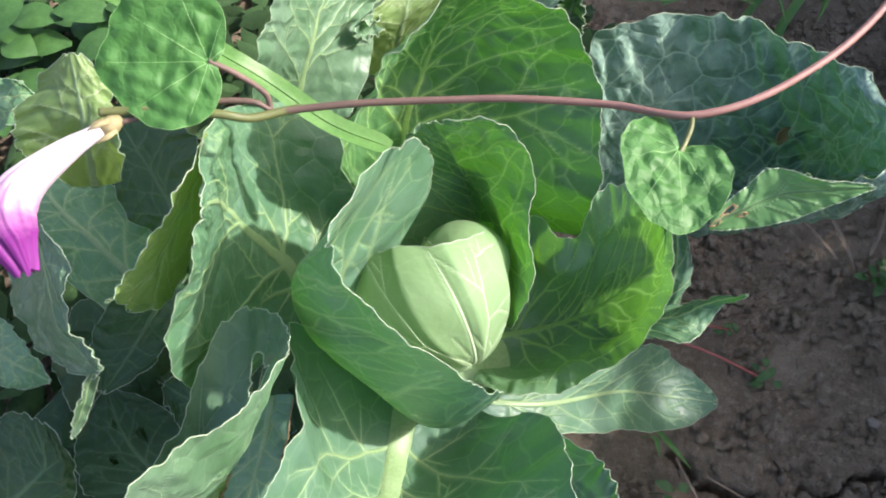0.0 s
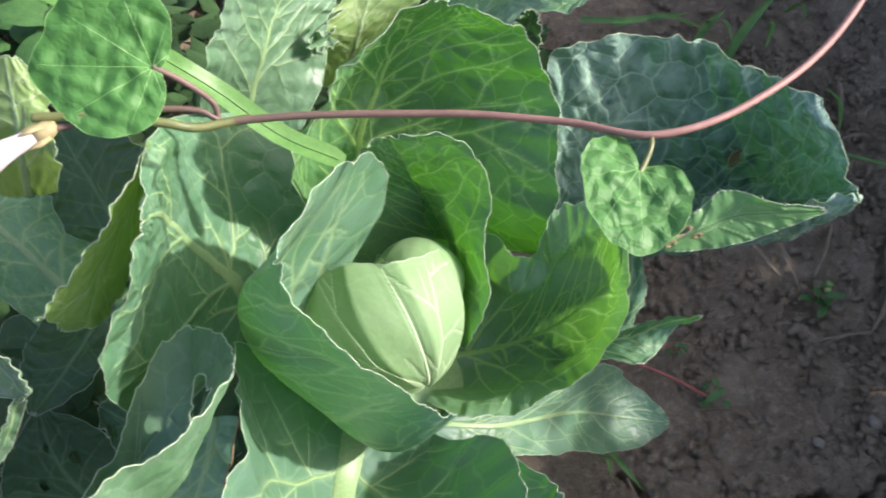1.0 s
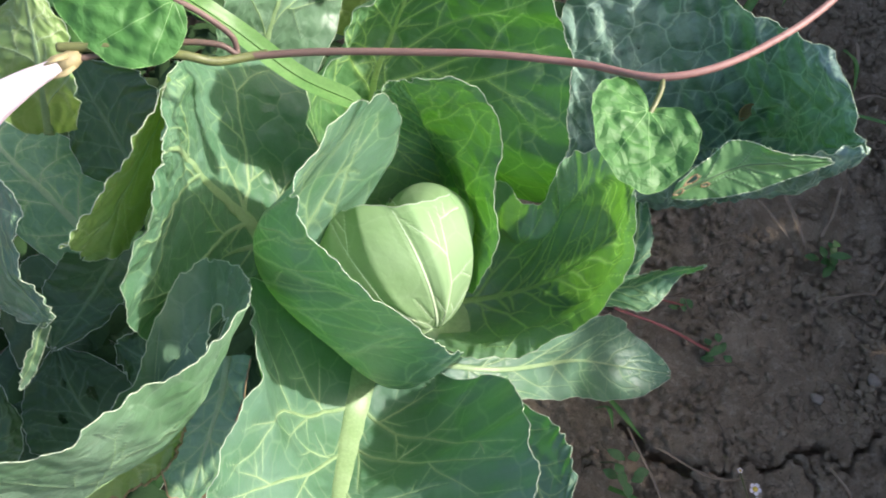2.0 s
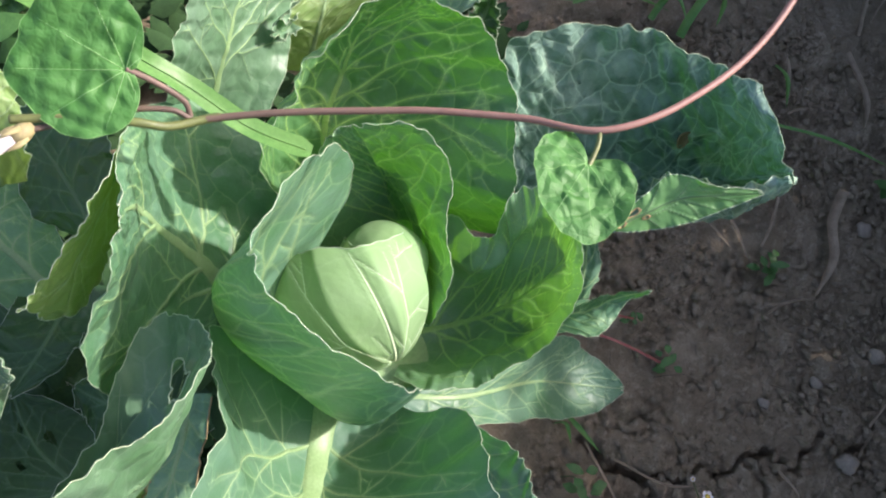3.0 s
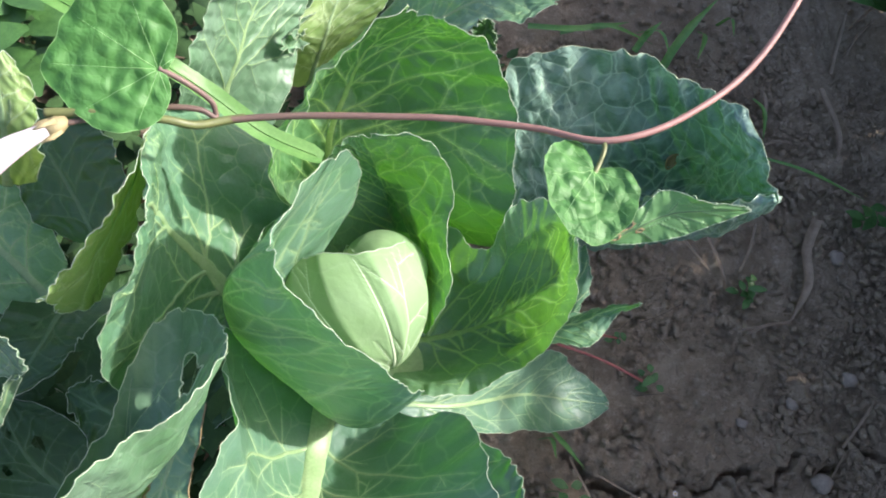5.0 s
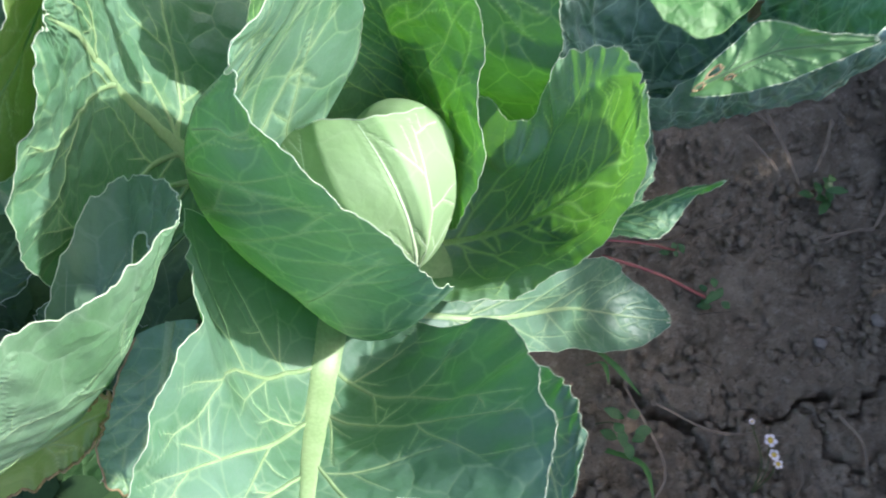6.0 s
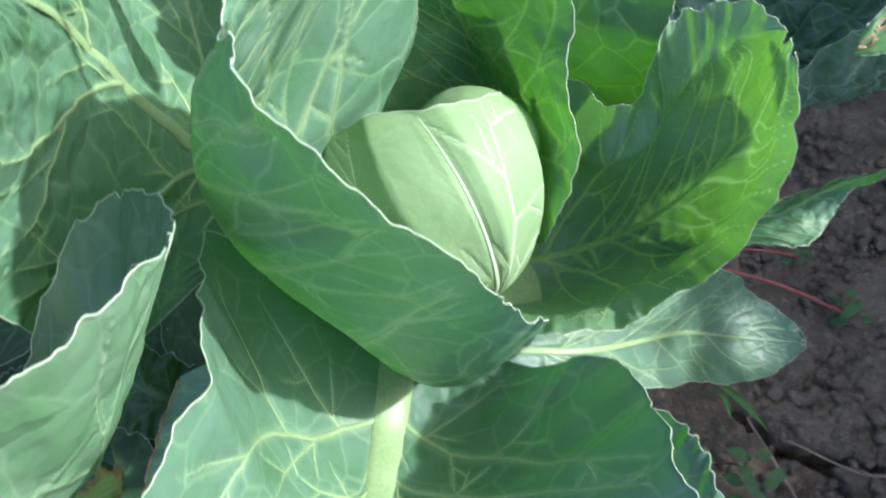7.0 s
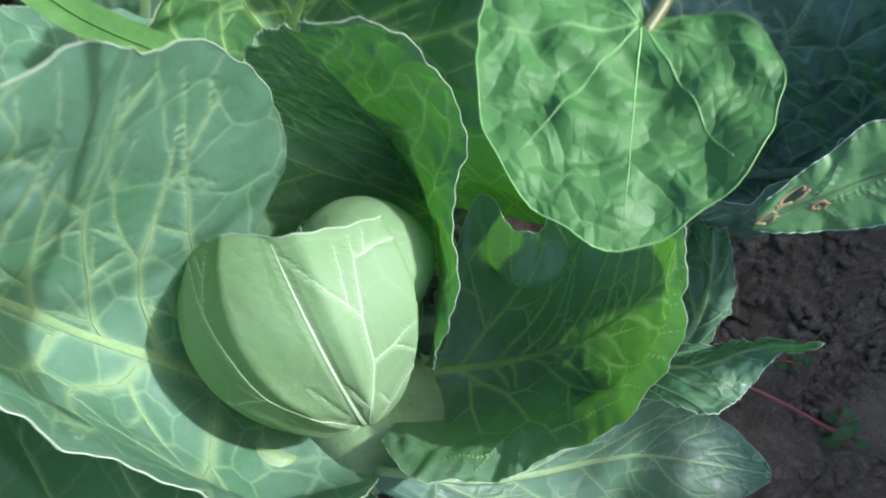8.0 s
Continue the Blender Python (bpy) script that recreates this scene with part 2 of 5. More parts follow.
def soil_material():
    k = Mat("dry_soil")
    geo = k.node("ShaderNodeTexCoord").outputs["Object"]
    n1, n2, n3 = k.noise(14.0, geo, 6.0), k.noise(95.0, geo, 6.0, 0.7), k.noise(380.0, geo, 4.0, 0.75)
    col = k.mix(k.ramp(n1.outputs[0], [(0.3, (0.0,)), (0.7, (1.0,))]), (0.30, 0.238, 0.160), (0.44, 0.36, 0.25))
    col = k.mix(k.ramp(n2.outputs[0], [(0.50, (0.0,)), (0.70, (0.75,))]), col, (0.58, 0.485, 0.36))
    col = k.mix(k.ramp(n3.outputs[0], [(0.28, (0.65,)), (0.45, (0.0,))]), col, (0.050, 0.042, 0.032))
    k.link(col, k.bsdf.inputs["Base Color"])
    k.bsdf.inputs["Roughness"].default_value = 0.95
    k.bsdf.inputs["Specular IOR Level"].default_value = 0.15
    vo = k.t.nodes.new("ShaderNodeTexVoronoi")
    vo.inputs["Scale"].default_value = 95.0
    k.link(k.mix(0.03, geo, n2.outputs["Color"], "ADD"), vo.inputs["Vector"])
    nrm = k.bump(vo.outputs["Distance"], -0.8, 0.007)
    nrm = k.bump(n2.outputs[0], 0.9, 0.008, nrm)
    nrm = k.bump(n3.outputs[0], 0.6, 0.003, nrm)
    k.link(nrm, k.bsdf.inputs["Normal"])
    return k.m


def water_material():
    k = Mat("clear_water")
    k.bsdf.inputs["Transmission Weight"].default_value = 1.0
    k.bsdf.inputs["Roughness"].default_value = 0.02
    k.bsdf.inputs["IOR"].default_value = 1.33
    return k.m


M_WATER = water_material()
M_SOIL = soil_material()


# ---- building tools ----
def mesh_object(name, verts, faces, material, parent=None, label="", uvs=None, smooth=True, vein=None):
    me = bpy.data.meshes.new(name)
    me.from_pydata([tuple(v) for v in verts], [], [tuple(f) for f in faces])
    me.materials.append(material)
    if smooth:
        me.polygons.foreach_set("use_smooth", [True] * len(me.polygons))
    if uvs is not None:
        layer = me.uv_layers.new(name="UVMap")
        idx = np.empty(len(me.loops), dtype=np.int32)
        me.loops.foreach_get("vertex_index", idx)
        layer.data.foreach_set("uv", np.asarray(uvs, dtype=np.float32)[idx].ravel())
    if vein is not None:
        me.attributes.new("vein", "FLOAT", "POINT").data.foreach_set("value", np.asarray(vein, dtype=np.float32).ravel())
    me.update()
    ob = new(name, me)
    if parent is not None:
        ob.parent = parent
    if label:
        ob["label"] = label
    return ob


def part(name, bm, material, parent, label=""):
    me = bpy.data.meshes.new(name)
    bm.to_mesh(me)
    bm.free()
    me.materials.append(material)
    me.polygons.foreach_set("use_smooth", [True] * len(me.polygons))
    ob = new(name, me)
    if parent is not None:
        ob.parent = parent
    if label:
        ob["label"] = label
    return ob


def spline(points, s):
    """Smooth curve through evenly spaced points, at the parameters s in 0 to 1."""
    p = np.asarray(points, dtype=float)
    n = len(p) - 1
    p = np.vstack([2 * p[0] - p[1], p, 2 * p[-1] - p[-2]])
    x = np.clip(np.asarray(s, dtype=float), 0, 1) * n
    i = np.minimum(x.astype(int), n - 1)
    f = (x - i)[..., None]
    a, b, c, d = p[i], p[i + 1], p[i + 2], p[i + 3]
    return 0.5 * (2 * b + (c - a) * f + (2 * a - 5 * b + 4 * c - d) * f**2 + (3 * b - a - 3 * c + d) * f**3)


def tube(points, radii, sides=6, flat=1.0, up=None):
    """Vertices and faces of a tapered tube along points, closed at both ends."""
    p = np.asarray(points, dtype=float)
    r = np.broadcast_to(np.asarray(radii, dtype=float), (len(p),))
    t = np.gradient(p, axis=0)
    t /= np.linalg.norm(t, axis=1)[:, None] + 1e-12
    ref = np.asarray(up, dtype=float) if up is not None else np.array([0.13, 0.21, 0.97])
    ref = np.broadcast_to(ref, p.shape)
    a = np.cross(t, ref)
    a /= np.linalg.norm(a, axis=1)[:, None] + 1e-12
    b = np.cross(a, t)
    ang = np.arange(sides) * 2 * math.pi / sides
    rings = p[:, None] + r[:, None, None] * (np.cos(ang)[None, :, None] * a[:, None] + flat * np.sin(ang)[None, :, None] * b[:, None])
    verts = rings.reshape(-1, 3)
    faces = []
    for i in range(len(p) - 1):
        for j in range(sides):
            k = (j + 1) % sides
            faces.append((i * sides + j, i * sides + k, (i + 1) * sides + k, (i + 1) * sides + j))
    faces.append(tuple(range(sides - 1, -1, -1)))
    faces.append(tuple(range((len(p) - 1) * sides, len(p) * sides)))
    return verts, faces


def join(pieces):
    verts, faces, n = [], [], 0
    for v, f in pieces:
        verts.append(np.asarray(v))
        faces += [tuple(i + n for i in q) for q in f]
        n += len(v)
    return np.vstack(verts), faces


class Blade:
    """A leaf's surface between its rib and its two margins, with waves, puckers and a ragged outline."""

    def __init__(self, rib, left, right, seed=0, wave=0.0022, waves=4.0, pucker=0.0005, ragged=0.03, corner=0.10, crease=0.0, puff=(0.0, 0.0), belly=None, lip=(0.0, 0.0)):
        self.c, self.l, self.r, self.belly, self.lip = rib, left, right, belly, lip
        g = np.random.RandomState(seed)
        self.wave, self.waves, self.pucker, self.ragged, self.corner, self.crease, self.puff = wave, waves, pucker, ragged, corner, crease, puff
        self.ph = g.rand(40) * 2 * math.pi
        self.fr = 0.6 + 0.8 * g.rand(40)
        s = np.linspace(0, 1, 20)
        self.length = np.linalg.norm(np.diff(spline(rib, s), axis=0), axis=1).sum()
        self.half = 0.5 * np.linalg.norm(spline(right, s) - spline(left, s), axis=1).max() * 1.15

    def width(self, v):
        return 0.5 * float(np.linalg.norm(spline(self.r, v) - spline(self.c, v)) + np.linalg.norm(spline(self.l, v) - spline(self.c, v))) + 1e-4

    def raw(self, u, v):
        side = np.where(u < 0, 0, 17)
        edge = np.zeros_like(u)
        for k, f in enumerate((3.1, 7.3, 15.0, 31.0, 57.0)):
            edge += np.sin(2 * math.pi * f * self.fr[k] * v + self.ph[k] + side) * (1.0, 0.6, 0.3, 0.14, 0.08)[k]
        u = u * (1 - self.ragged * (0.5 + 0.35 * edge) * np.abs(u) ** 2)
        v = v * (1 - self.corner * np.abs(u) ** 4 + 0.02 * np.sin(9 * u + self.ph[9]) * v)
        c, l, r = spline(self.c, v), spline(self.l, v), spline(self.r, v)
        w = u[..., None]
        para = c + w * (r - l) / 2 + w**2 * ((r + l) / 2 - c)
        fold = np.where(w < 0, c - w * (l - c), c + w * (r - c))
        if self.belly is not None:
            m = spline(self.belly, v)
            full = c * 2 * (w - 0.5) * (w - 1) - 4 * m * w * (w - 1) + r * 2 * w * (w - 0.5)
            para = np.where(w > 0, full, para)
        return para * (1 - self.crease) + fold * self.crease

    def at(self, u, v):
        u, v = np.broadcast_arrays(np.asarray(u, dtype=float), np.asarray(v, dtype=float))
        e = 1e-3
        p = self.raw(u, v)
        n = np.cross(self.raw(u + e, v) - p, self.raw(u, v + e) - p)
        n /= np.linalg.norm(n, axis=-1)[..., None] + 1e-12
        au = np.abs(u)
        side = np.where(u < 0, 0.0, 2.1)
        h = self.wave * au**2.2 * (np.sin(2 * math.pi * self.waves * v + self.ph[10] + side) + 0.6 * np.sin(2 * math.pi * self.waves * 2.3 * v + self.ph[11] - side)) * np.minimum(1, 4 * v)
        h = h + np.where(u < 0, self.puff[0], self.puff[1]) * 4 * au * (1 - au) * np.sin(math.pi * np.clip(v, 0, 1)) ** 0.7
        h = h + np.where(u < 0, self.lip[0], self.lip[1]) * np.exp(-(((au - 0.80) / 0.13) ** 2)) * np.clip(3 * v, 0, 1) * np.clip(8 * (1 - v), 0, 1)
        h = h + 0.0003 * au**6 * (np.sin(2 * math.pi * 17 * self.fr[5] * v + self.ph[5] + side) + 0.7 * np.sin(2 * math.pi * 29 * self.fr[6] * v + self.ph[6] - side))
        x, y = u * self.half, v * self.length
        for k in range(8):
            f = 70 + 45 * k
            a = self.ph[20 + k]
            h = h + self.pucker * (0.9**k) * np.sin(f * (math.cos(a) * x + math.sin(a) * y) + self.ph[12 + k]) * np.sin(f * 0.8 * (math.cos(a + 1.7) * x + math.sin(a + 1.7) * y) + self.ph[30 + k])
        return p + n * h[..., None], n


def grow_veins(blade, g, spacing, size, fan_ribs, rib_size):
    """Veins that leave the midrib, fork at angles and stop where they meet another: one list of runs for each side vein."""
    if not spacing:
        return []
    taken = set()
    groups = []
    step, cell = 0.003, 0.0034
    table = [blade.width(q / 100) for q in range(101)]

    def wide(v):
        q = min(max(v, 0.0), 0.9999) * 100
        i = int(q)
        return table[i] + (q - i) * (table[i + 1] - table[i])

    def run(x, y, ang, side, radius, length, depth, out, start):
        pts, rad = [], []
        gone, bend, since, flip = 0.0, 0.0, g.uniform(0.3, 1.0), g.choice((-1, 1))
        branches = []
        while gone < length:
            v = y / blade.length
            w = wide(v)
            if v < 0.005 or v > 0.975 or abs(x) > 0.95 * w or (gone > 0.004 and x * side < 0.002):
                break
            pts.append((x / w, v))
            rad.append(max(0.0003, radius * (1 - 0.62 * gone / length)))
            if gone > 0.010 and (round(x / cell), round(y / cell)) in taken:
                break
            a = ang + bend + start * math.exp(-gone / 0.012)
            x, y = x + step * math.sin(a) * side, y + step * math.cos(a)
            gone += step
            bend = bend * 0.99 + g.gauss(0, 0.035)
            ang -= 0.0035 * (1 if depth == 0 else 0.3)
            since += step / (0.036 if depth == 0 else 0.030)
            if depth < 2 and since > 1.0 and gone < length * 0.9:
                since = g.uniform(-0.35, 0.35)
                flip = -flip
                branches.append((x, y, a + flip * g.uniform(0.6, 0.95), depth + 1, rad[-1] * 0.62, (0.075 if depth == 0 else 0.03) * g.uniform(0.6, 1.2)))
                bend -= flip * g.uniform(0.10, 0.22)
        if len(pts) > 2:
            e = np.linspace(0, 1, len(pts))
            out.append((np.array(pts), np.array(rad) * (1 - 0.9 * e**4)))
            for qu, qv in pts:
                i, j = round(qu * wide(qv) / cell), round(qv * blade.length / cell)
                taken.update(((i, j), (i + 1, j), (i - 1, j), (i, j + 1), (i, j - 1)))
        return branches

    for a in fan_ribs:
        out = []
        side = 1 if a > 0 else -1
        todo = run(0.0012 * side, 0.02 * blade.length, abs(a), side, rib_size * 0.62, 0.26, 0, out, -0.1)
        groups.append((out, todo, side))
    for side in (-1, 1):
        y = 0.05 * blade.length + g.uniform(0.2, 0.7) * spacing
        while y < 0.84 * blade.length:
            out = []
            f = 1 - 0.55 * y / blade.length
            todo = run(0.0012 * side, y, g.uniform(0.85, 1.15), side, size * f, 0.20, 0, out, -0.5)
            groups.append((out, todo, side))
            y += spacing * g.uniform(0.75, 1.25)
    for level in (1, 2):
        for out, todo, side in groups:
            nxt = []
            for x, y, a, depth, r, ln in todo:
                nxt += run(x, y, a, side, r, ln, depth, out, 0.0)
            todo[:] = nxt
    return [out for out, _, _ in groups if out]


def leaf(parent, blade, material, label="", n=72, veins=0.030, rib_size=0.0042, vein_size=0.0015, holes=(), rim=0.00031, name="leaf", seed=0, vein_material=None, rib_from=0.0, fan_ribs=(), edge=None, strands=0, relief=0.5, rim_material=None, spread=0.0016):
    """A leaf of the parent: blade, and under it midrib, side veins and rim."""
    u, v = np.meshgrid(np.linspace(-1, 1, n), np.linspace(0, 1, n))
    p, nrm = blade.at(u, v)
    faces = []
    uc, vc = u[:-1, :-1] + 1.0 / n, v[:-1, :-1] + 0.5 / n
    keep = np.ones_like(uc, dtype=bool)
    for hu, hv, ru, rv in holes:
        ang = np.arctan2(vc - hv, uc - hu)
        keep &= ((uc - hu) / ru) ** 2 + ((vc - hv) / rv) ** 2 > 1 + 0.35 * np.sin(3 * ang + hu * 40) + 0.2 * np.sin(7 * ang)
    for i, j in zip(*np.nonzero(keep)):
        a = i * n + j
        faces.append((a, a + 1, a + n + 1, a + n))
    uv = np.stack([u.ravel() * blade.half, v.ravel() * blade.length], axis=1)
    vm = vein_material or (M_VEIN_LOW if material in (M_LOW_SHADE, M_LOBE) else M_VEIN_MID if material is M_DARK else M_VEIN)
    g = random.Random(seed + 5)
    s = np.linspace(rib_from, 0.97, 60)
    rib_r = rib_size * (1 - 0.93 * s**0.8)
    runs = grow_veins(blade, g, veins, vein_size * 0.9, fan_ribs, rib_size)
    # how near each point of the blade lies to a vein
    grid_v = np.linspace(0, 1, 41)
    table = np.array([blade.width(q) for q in grid_v])
    marks = [(np.zeros(60), s * blade.length, rib_r)]
    marks += [(q[:, 0] * np.interp(q[:, 1], grid_v, table), q[:, 1] * blade.length, r) for run in runs for q, r in run]
    mx, my, mr = (np.concatenate([m[i] for m in marks]) for i in range(3))
    tree = kdtree.KDTree(len(mx))
    for i in range(len(mx)):
        tree.insert((mx[i], my[i], 0.0), i)
    tree.balance()
    px, py = (u * np.interp(v, grid_v, table)).ravel(), (v * blade.length).ravel()
    near = np.zeros(n * n)
    for i in range(n * n):
        best = 0.0
        for _, j, d in tree.find_n((px[i], py[i], 0.0), 3):
            best = max(best, 1.1 - d / (1.3 * mr[j] + spread))
        near[i] = min(1.0, max(0.0, best)) if veins else 0.0
    ob = mesh_object(name, p.reshape(-1, 3), faces, material, parent, label, uv, vein=near)
    c, cn = blade.at(0 * s, s)
    vs, fs = tube(c, rib_r * min(1.0, 1.4 * relief + 0.3), 12, 0.26, cn)
    mesh_object("midrib", vs, fs, vm, ob)
    for run in runs:
        pieces = []
        for path, radii in run:
            pt, pn = blade.at(path[:, 0], path[:, 1])
            pieces.append(tube(pt, relief * radii, 6, 0.4, pn))
        vs, fs = join(pieces)
        mesh_object("vein", vs, fs, vm, ob)
    for hu, hv, ru, rv in holes if edge else ():
        a = np.linspace(0, 2 * math.pi, 60)
        r = 1.04 * np.sqrt((1 + 0.35 * np.sin(3 * a + hu * 40) + 0.2 * np.sin(7 * a)) / ((np.cos(a) / ru) ** 2 + (np.sin(a) / rv) ** 2))
        pt, pn = blade.at(hu + r * np.cos(a), hv + r * np.sin(a))
        vs, fs = tube(pt, 0.0006, 6, 0.6, pn)
        mesh_object("hole_edge", vs, fs, edge, ob, "dry eaten edge of a hole")
        for _ in range(strands):
            i, j = g.sample(range(59), 2)
            w = np.linspace(0, 1, 9)
            qu = hu + r[i] * math.cos(a[i]) * (1 - w) + r[j] * math.cos(a[j]) * w + 0.02 * np.sin(3.1 * w)
            qv = hv + r[i] * math.sin(a[i]) * (1 - w) + r[j] * math.sin(a[j]) * w + 0.006 * np.sin(5 * w)
            pt, pn = blade.at(qu, qv)
            vs, fs = tube(pt + pn * (0.002 * np.sin(math.pi * w))[:, None], 0.00032, 5, 1.0, pn)
            mesh_object("strand", vs, fs, M_RIM, ob, "bare vein left across a hole")
    if rim:
        m = 2 * n
        path_u = np.concatenate([-np.ones(m), np.linspace(-1, 1, n), np.ones(m)])
        path_v = np.concatenate([np.linspace(0.02, 1, m), np.ones(n), np.linspace(1, 0.02, m)])
        pt, pn = blade.at(path_u, path_v)
        step = np.r_[True, np.linalg.norm(np.diff(pt, axis=0), axis=1) > 1e-5]
        vs, fs = tube(pt[step], rim, 5, 1.0, pn[step])
        mesh_object("rim", vs, fs, rim_material or M_RIM, ob)
    return ob


# ---- ground ----
def crack_depth(x, y):
    """Depth of the dry cracks in the soil at (x, y)."""
    def line(x0, y0, x1, y1, w, d, f):
        t = np.clip(((x - x0) * (x1 - x0) + (y - y0) * (y1 - y0)) / ((x1 - x0) ** 2 + (y1 - y0) ** 2), 0, 1)
        ox = x0 + t * (x1 - x0) - (y1 - y0) * 0.05 * (np.sin(f * t) + 0.5 * np.sin(2.3 * f * t + 1))
        oy = y0 + t * (y1 - y0) + (x1 - x0) * 0.05 * (np.sin(f * t) + 0.5 * np.sin(2.3 * f * t + 1))
        return d * np.exp(-((np.hypot(x - ox, y - oy) / (w * (0.55 + 0.45 * np.sin(9 * t + f) ** 2))) ** 4))
    return np.maximum.reduce([line(0.36, 0.335, 0.44, 0.285, 0.008, 0.04, 9.0), line(0.44, 0.285, 0.58, 0.308, 0.004, 0.03, 14.0),
                              line(0.58, 0.308, 0.86, 0.365, 0.005, 0.04, 19.0), line(0.44, 0.285, 0.50, 0.17, 0.005, 0.03, 12.0), line(0.58, 0.308, 0.66, 0.20, 0.004, 0.025, 11.0)])


def waves_2d(x, y, seed, scale, octaves=5):
    g = np.random.RandomState(seed)
    h = np.zeros_like(x)
    for k in range(octaves):
        for _ in range(4):
            a, ph, ph2 = g.rand(3) * 2 * math.pi
            f = scale * 1.9**k
            h += 0.55**k * np.sin(f * (math.cos(a) * x + math.sin(a) * y) + ph + 1.3 * np.sin(f * 0.6 * (math.cos(a + 1.3) * x + math.sin(a + 1.3) * y) + ph2))
    return h / 4


def build_ground():
    def axis(lo, hi, step, far):
        mid = np.arange(lo, hi, step)
        out = [hi]
        d = step
        while out[-1] < far:
            d *= 1.35
            out.append(out[-1] + d)
        low = [lo]
        d = step
        while low[-1] > -far:
            d *= 1.35
            low.append(low[-1] - d)
        return np.concatenate([low[::-1][:-1], mid, out])
    xs, ys = axis(0.28, 0.94, 0.0030, 60.0), axis(0.12, 0.95, 0.0034, 60.0)
    x, y = np.meshgrid(xs, ys)
    near = np.exp(-((np.hypot(x - 0.6, y - 0.55) / 0.9) ** 4))
    h = 0.010 * waves_2d(x, y, 3, 9.0, 3) * near + 0.0065 * waves_2d(x, y, 5, 70.0, 4) * near
    crumbs = np.clip(waves_2d(x, y, 8, 110.0, 4) - 0.15, 0, 1) * 0.009 * near
    h = h + crumbs - crack_depth(x, y) - 0.012
    n = len(xs)
    faces = [(i * n + j, i * n + j + 1, (i + 1) * n + j + 1, (i + 1) * n + j) for i in range(len(ys) - 1) for j in range(n - 1)]
    verts = np.stack([x.ravel(), y.ravel(), h.ravel()], axis=1)
    ob = mesh_object("ground", verts, faces, M_SOIL)
    return tagged(ob, "dry grey-brown garden soil with crumbs and cracks", "soil", kind="structure")


build_ground()


def clod(radius, seed):
    g = np.random.RandomState(seed)
    bm = bmesh.new()
    bmesh.ops.create_icosphere(bm, subdivisions=2, radius=radius)
    ph = g.rand(6) * 6
    sq = 0.55 + 0.3 * g.rand()
    for q in bm.verts:
        d = q.co / radius
        k = 1 + 0.16 * math.sin(3.1 * d.x + ph[0]) + 0.14 * math.sin(4.3 * d.y + ph[1]) + 0.10 * math.sin(7 * d.z + 5 * d.x + ph[2])
        q.co = Vector((q.co.x * k, q.co.y * k * 0.85, q.co.z * k * sq))
    return bm


def build_crumbs():
    """Loose crumbs of soil, too many to count, as one mesh."""
    g = np.random.RandomState(21)
    pieces = []
    base = []
    for s in range(5):
        bm = clod(1.0, 50 + s)
        bm.verts.ensure_lookup_table()
        base.append((np.array([q.co[:] for q in bm.verts]), [tuple(q.index for q in f.verts) for f in bm.faces]))
        bm.free()
    for n in range(19500):
        x, y = (0.25 + 0.75 * g.rand(), 0.1 + 0.95 * g.rand()) if n < 15000 else (0.25 + 1.0 * g.rand(), 1.0 + 0.7 * g.rand())
        r = 0.0012 + 0.0075 * g.rand() ** 4
        if crack_depth(np.array(x), np.array(y)) > 0.004:
            continue
        v, f = base[g.randint(5)]
        a = g.rand() * 6.28
        rot = np.array([[math.cos(a), -math.sin(a), 0], [math.sin(a), math.cos(a), 0], [0, 0, 1]])
        pieces.append((v @ rot.T * r + np.array([x, y, -0.010 + 0.45 * r]), f))
    v, f = join(pieces)
    tagged(mesh_object("soil_crumbs", v, f, M_SOIL), "loose dry crumbs of soil scattered over the ground", "soil crumbs", kind="stuff")


build_crumbs()
for i, (x, y, r) in enumerate([(0.722, 0.312, 0.016), (0.80, 0.46, 0.014), (0.83, 0.66, 0.013), (0.70, 0.42, 0.009), (0.62, 0.39, 0.008)]):
    st = part("stone", clod(r, 90 + i), M_STONE, None)
    st.matrix_world = pose(x, y, -0.004, 0, 0, 40 * i)
    tagged(st, "small rounded grey stone half sunk in soil", "stone", "stones on the soil")


# ---- the cabbage ----
cabbage = tagged(new("cabbage"), "green cabbage with a pale head among spread blue-green leaves", "cabbage")
cabbage.location = (0.06, 0.40, 0.0)
ORIGIN = np.array(cabbage.location)


def shifted(points, origin):
    return [tuple(np.asarray(p) - origin) for p in points]


def cabbage_leaf(plant, rib, left, right, material, label="", name="leaf", **kw):
    shape = {k: kw.pop(k) for k in ("seed", "wave", "waves", "pucker", "ragged", "corner", "crease", "puff", "lip") if k in kw}
    o = np.array(plant.location)
    if "belly" in kw:
        shape["belly"] = shifted(kw.pop("belly"), o)
    return leaf(plant, Blade(shifted(rib, o), shifted(left, o), shifted(right, o), **shape), material, label, name=name, seed=shape.get("seed", 0), **kw)


def rim_leaf(plant, rib, rim, split, gap, foot_left, foot_right, material, label="", **kw):
    """A leaf whose margin is one unbroken line: it starts at one side of the foot, meets the midrib's end at split, and returns to the other side."""
    left = [foot_left] + list(spline(rim, np.linspace(0, split - gap, 8)))
    right = [foot_right] + list(spline(rim, np.linspace(1, split + gap, 8)))
    end = spline(rim, np.array([split]))[0]
    return cabbage_leaf(plant, list(rib) + [tuple(end)], left, right, material, label, **kw)


HEAD_C, HEAD_R = np.array((0.064, 0.393, 0.358)), 0.064


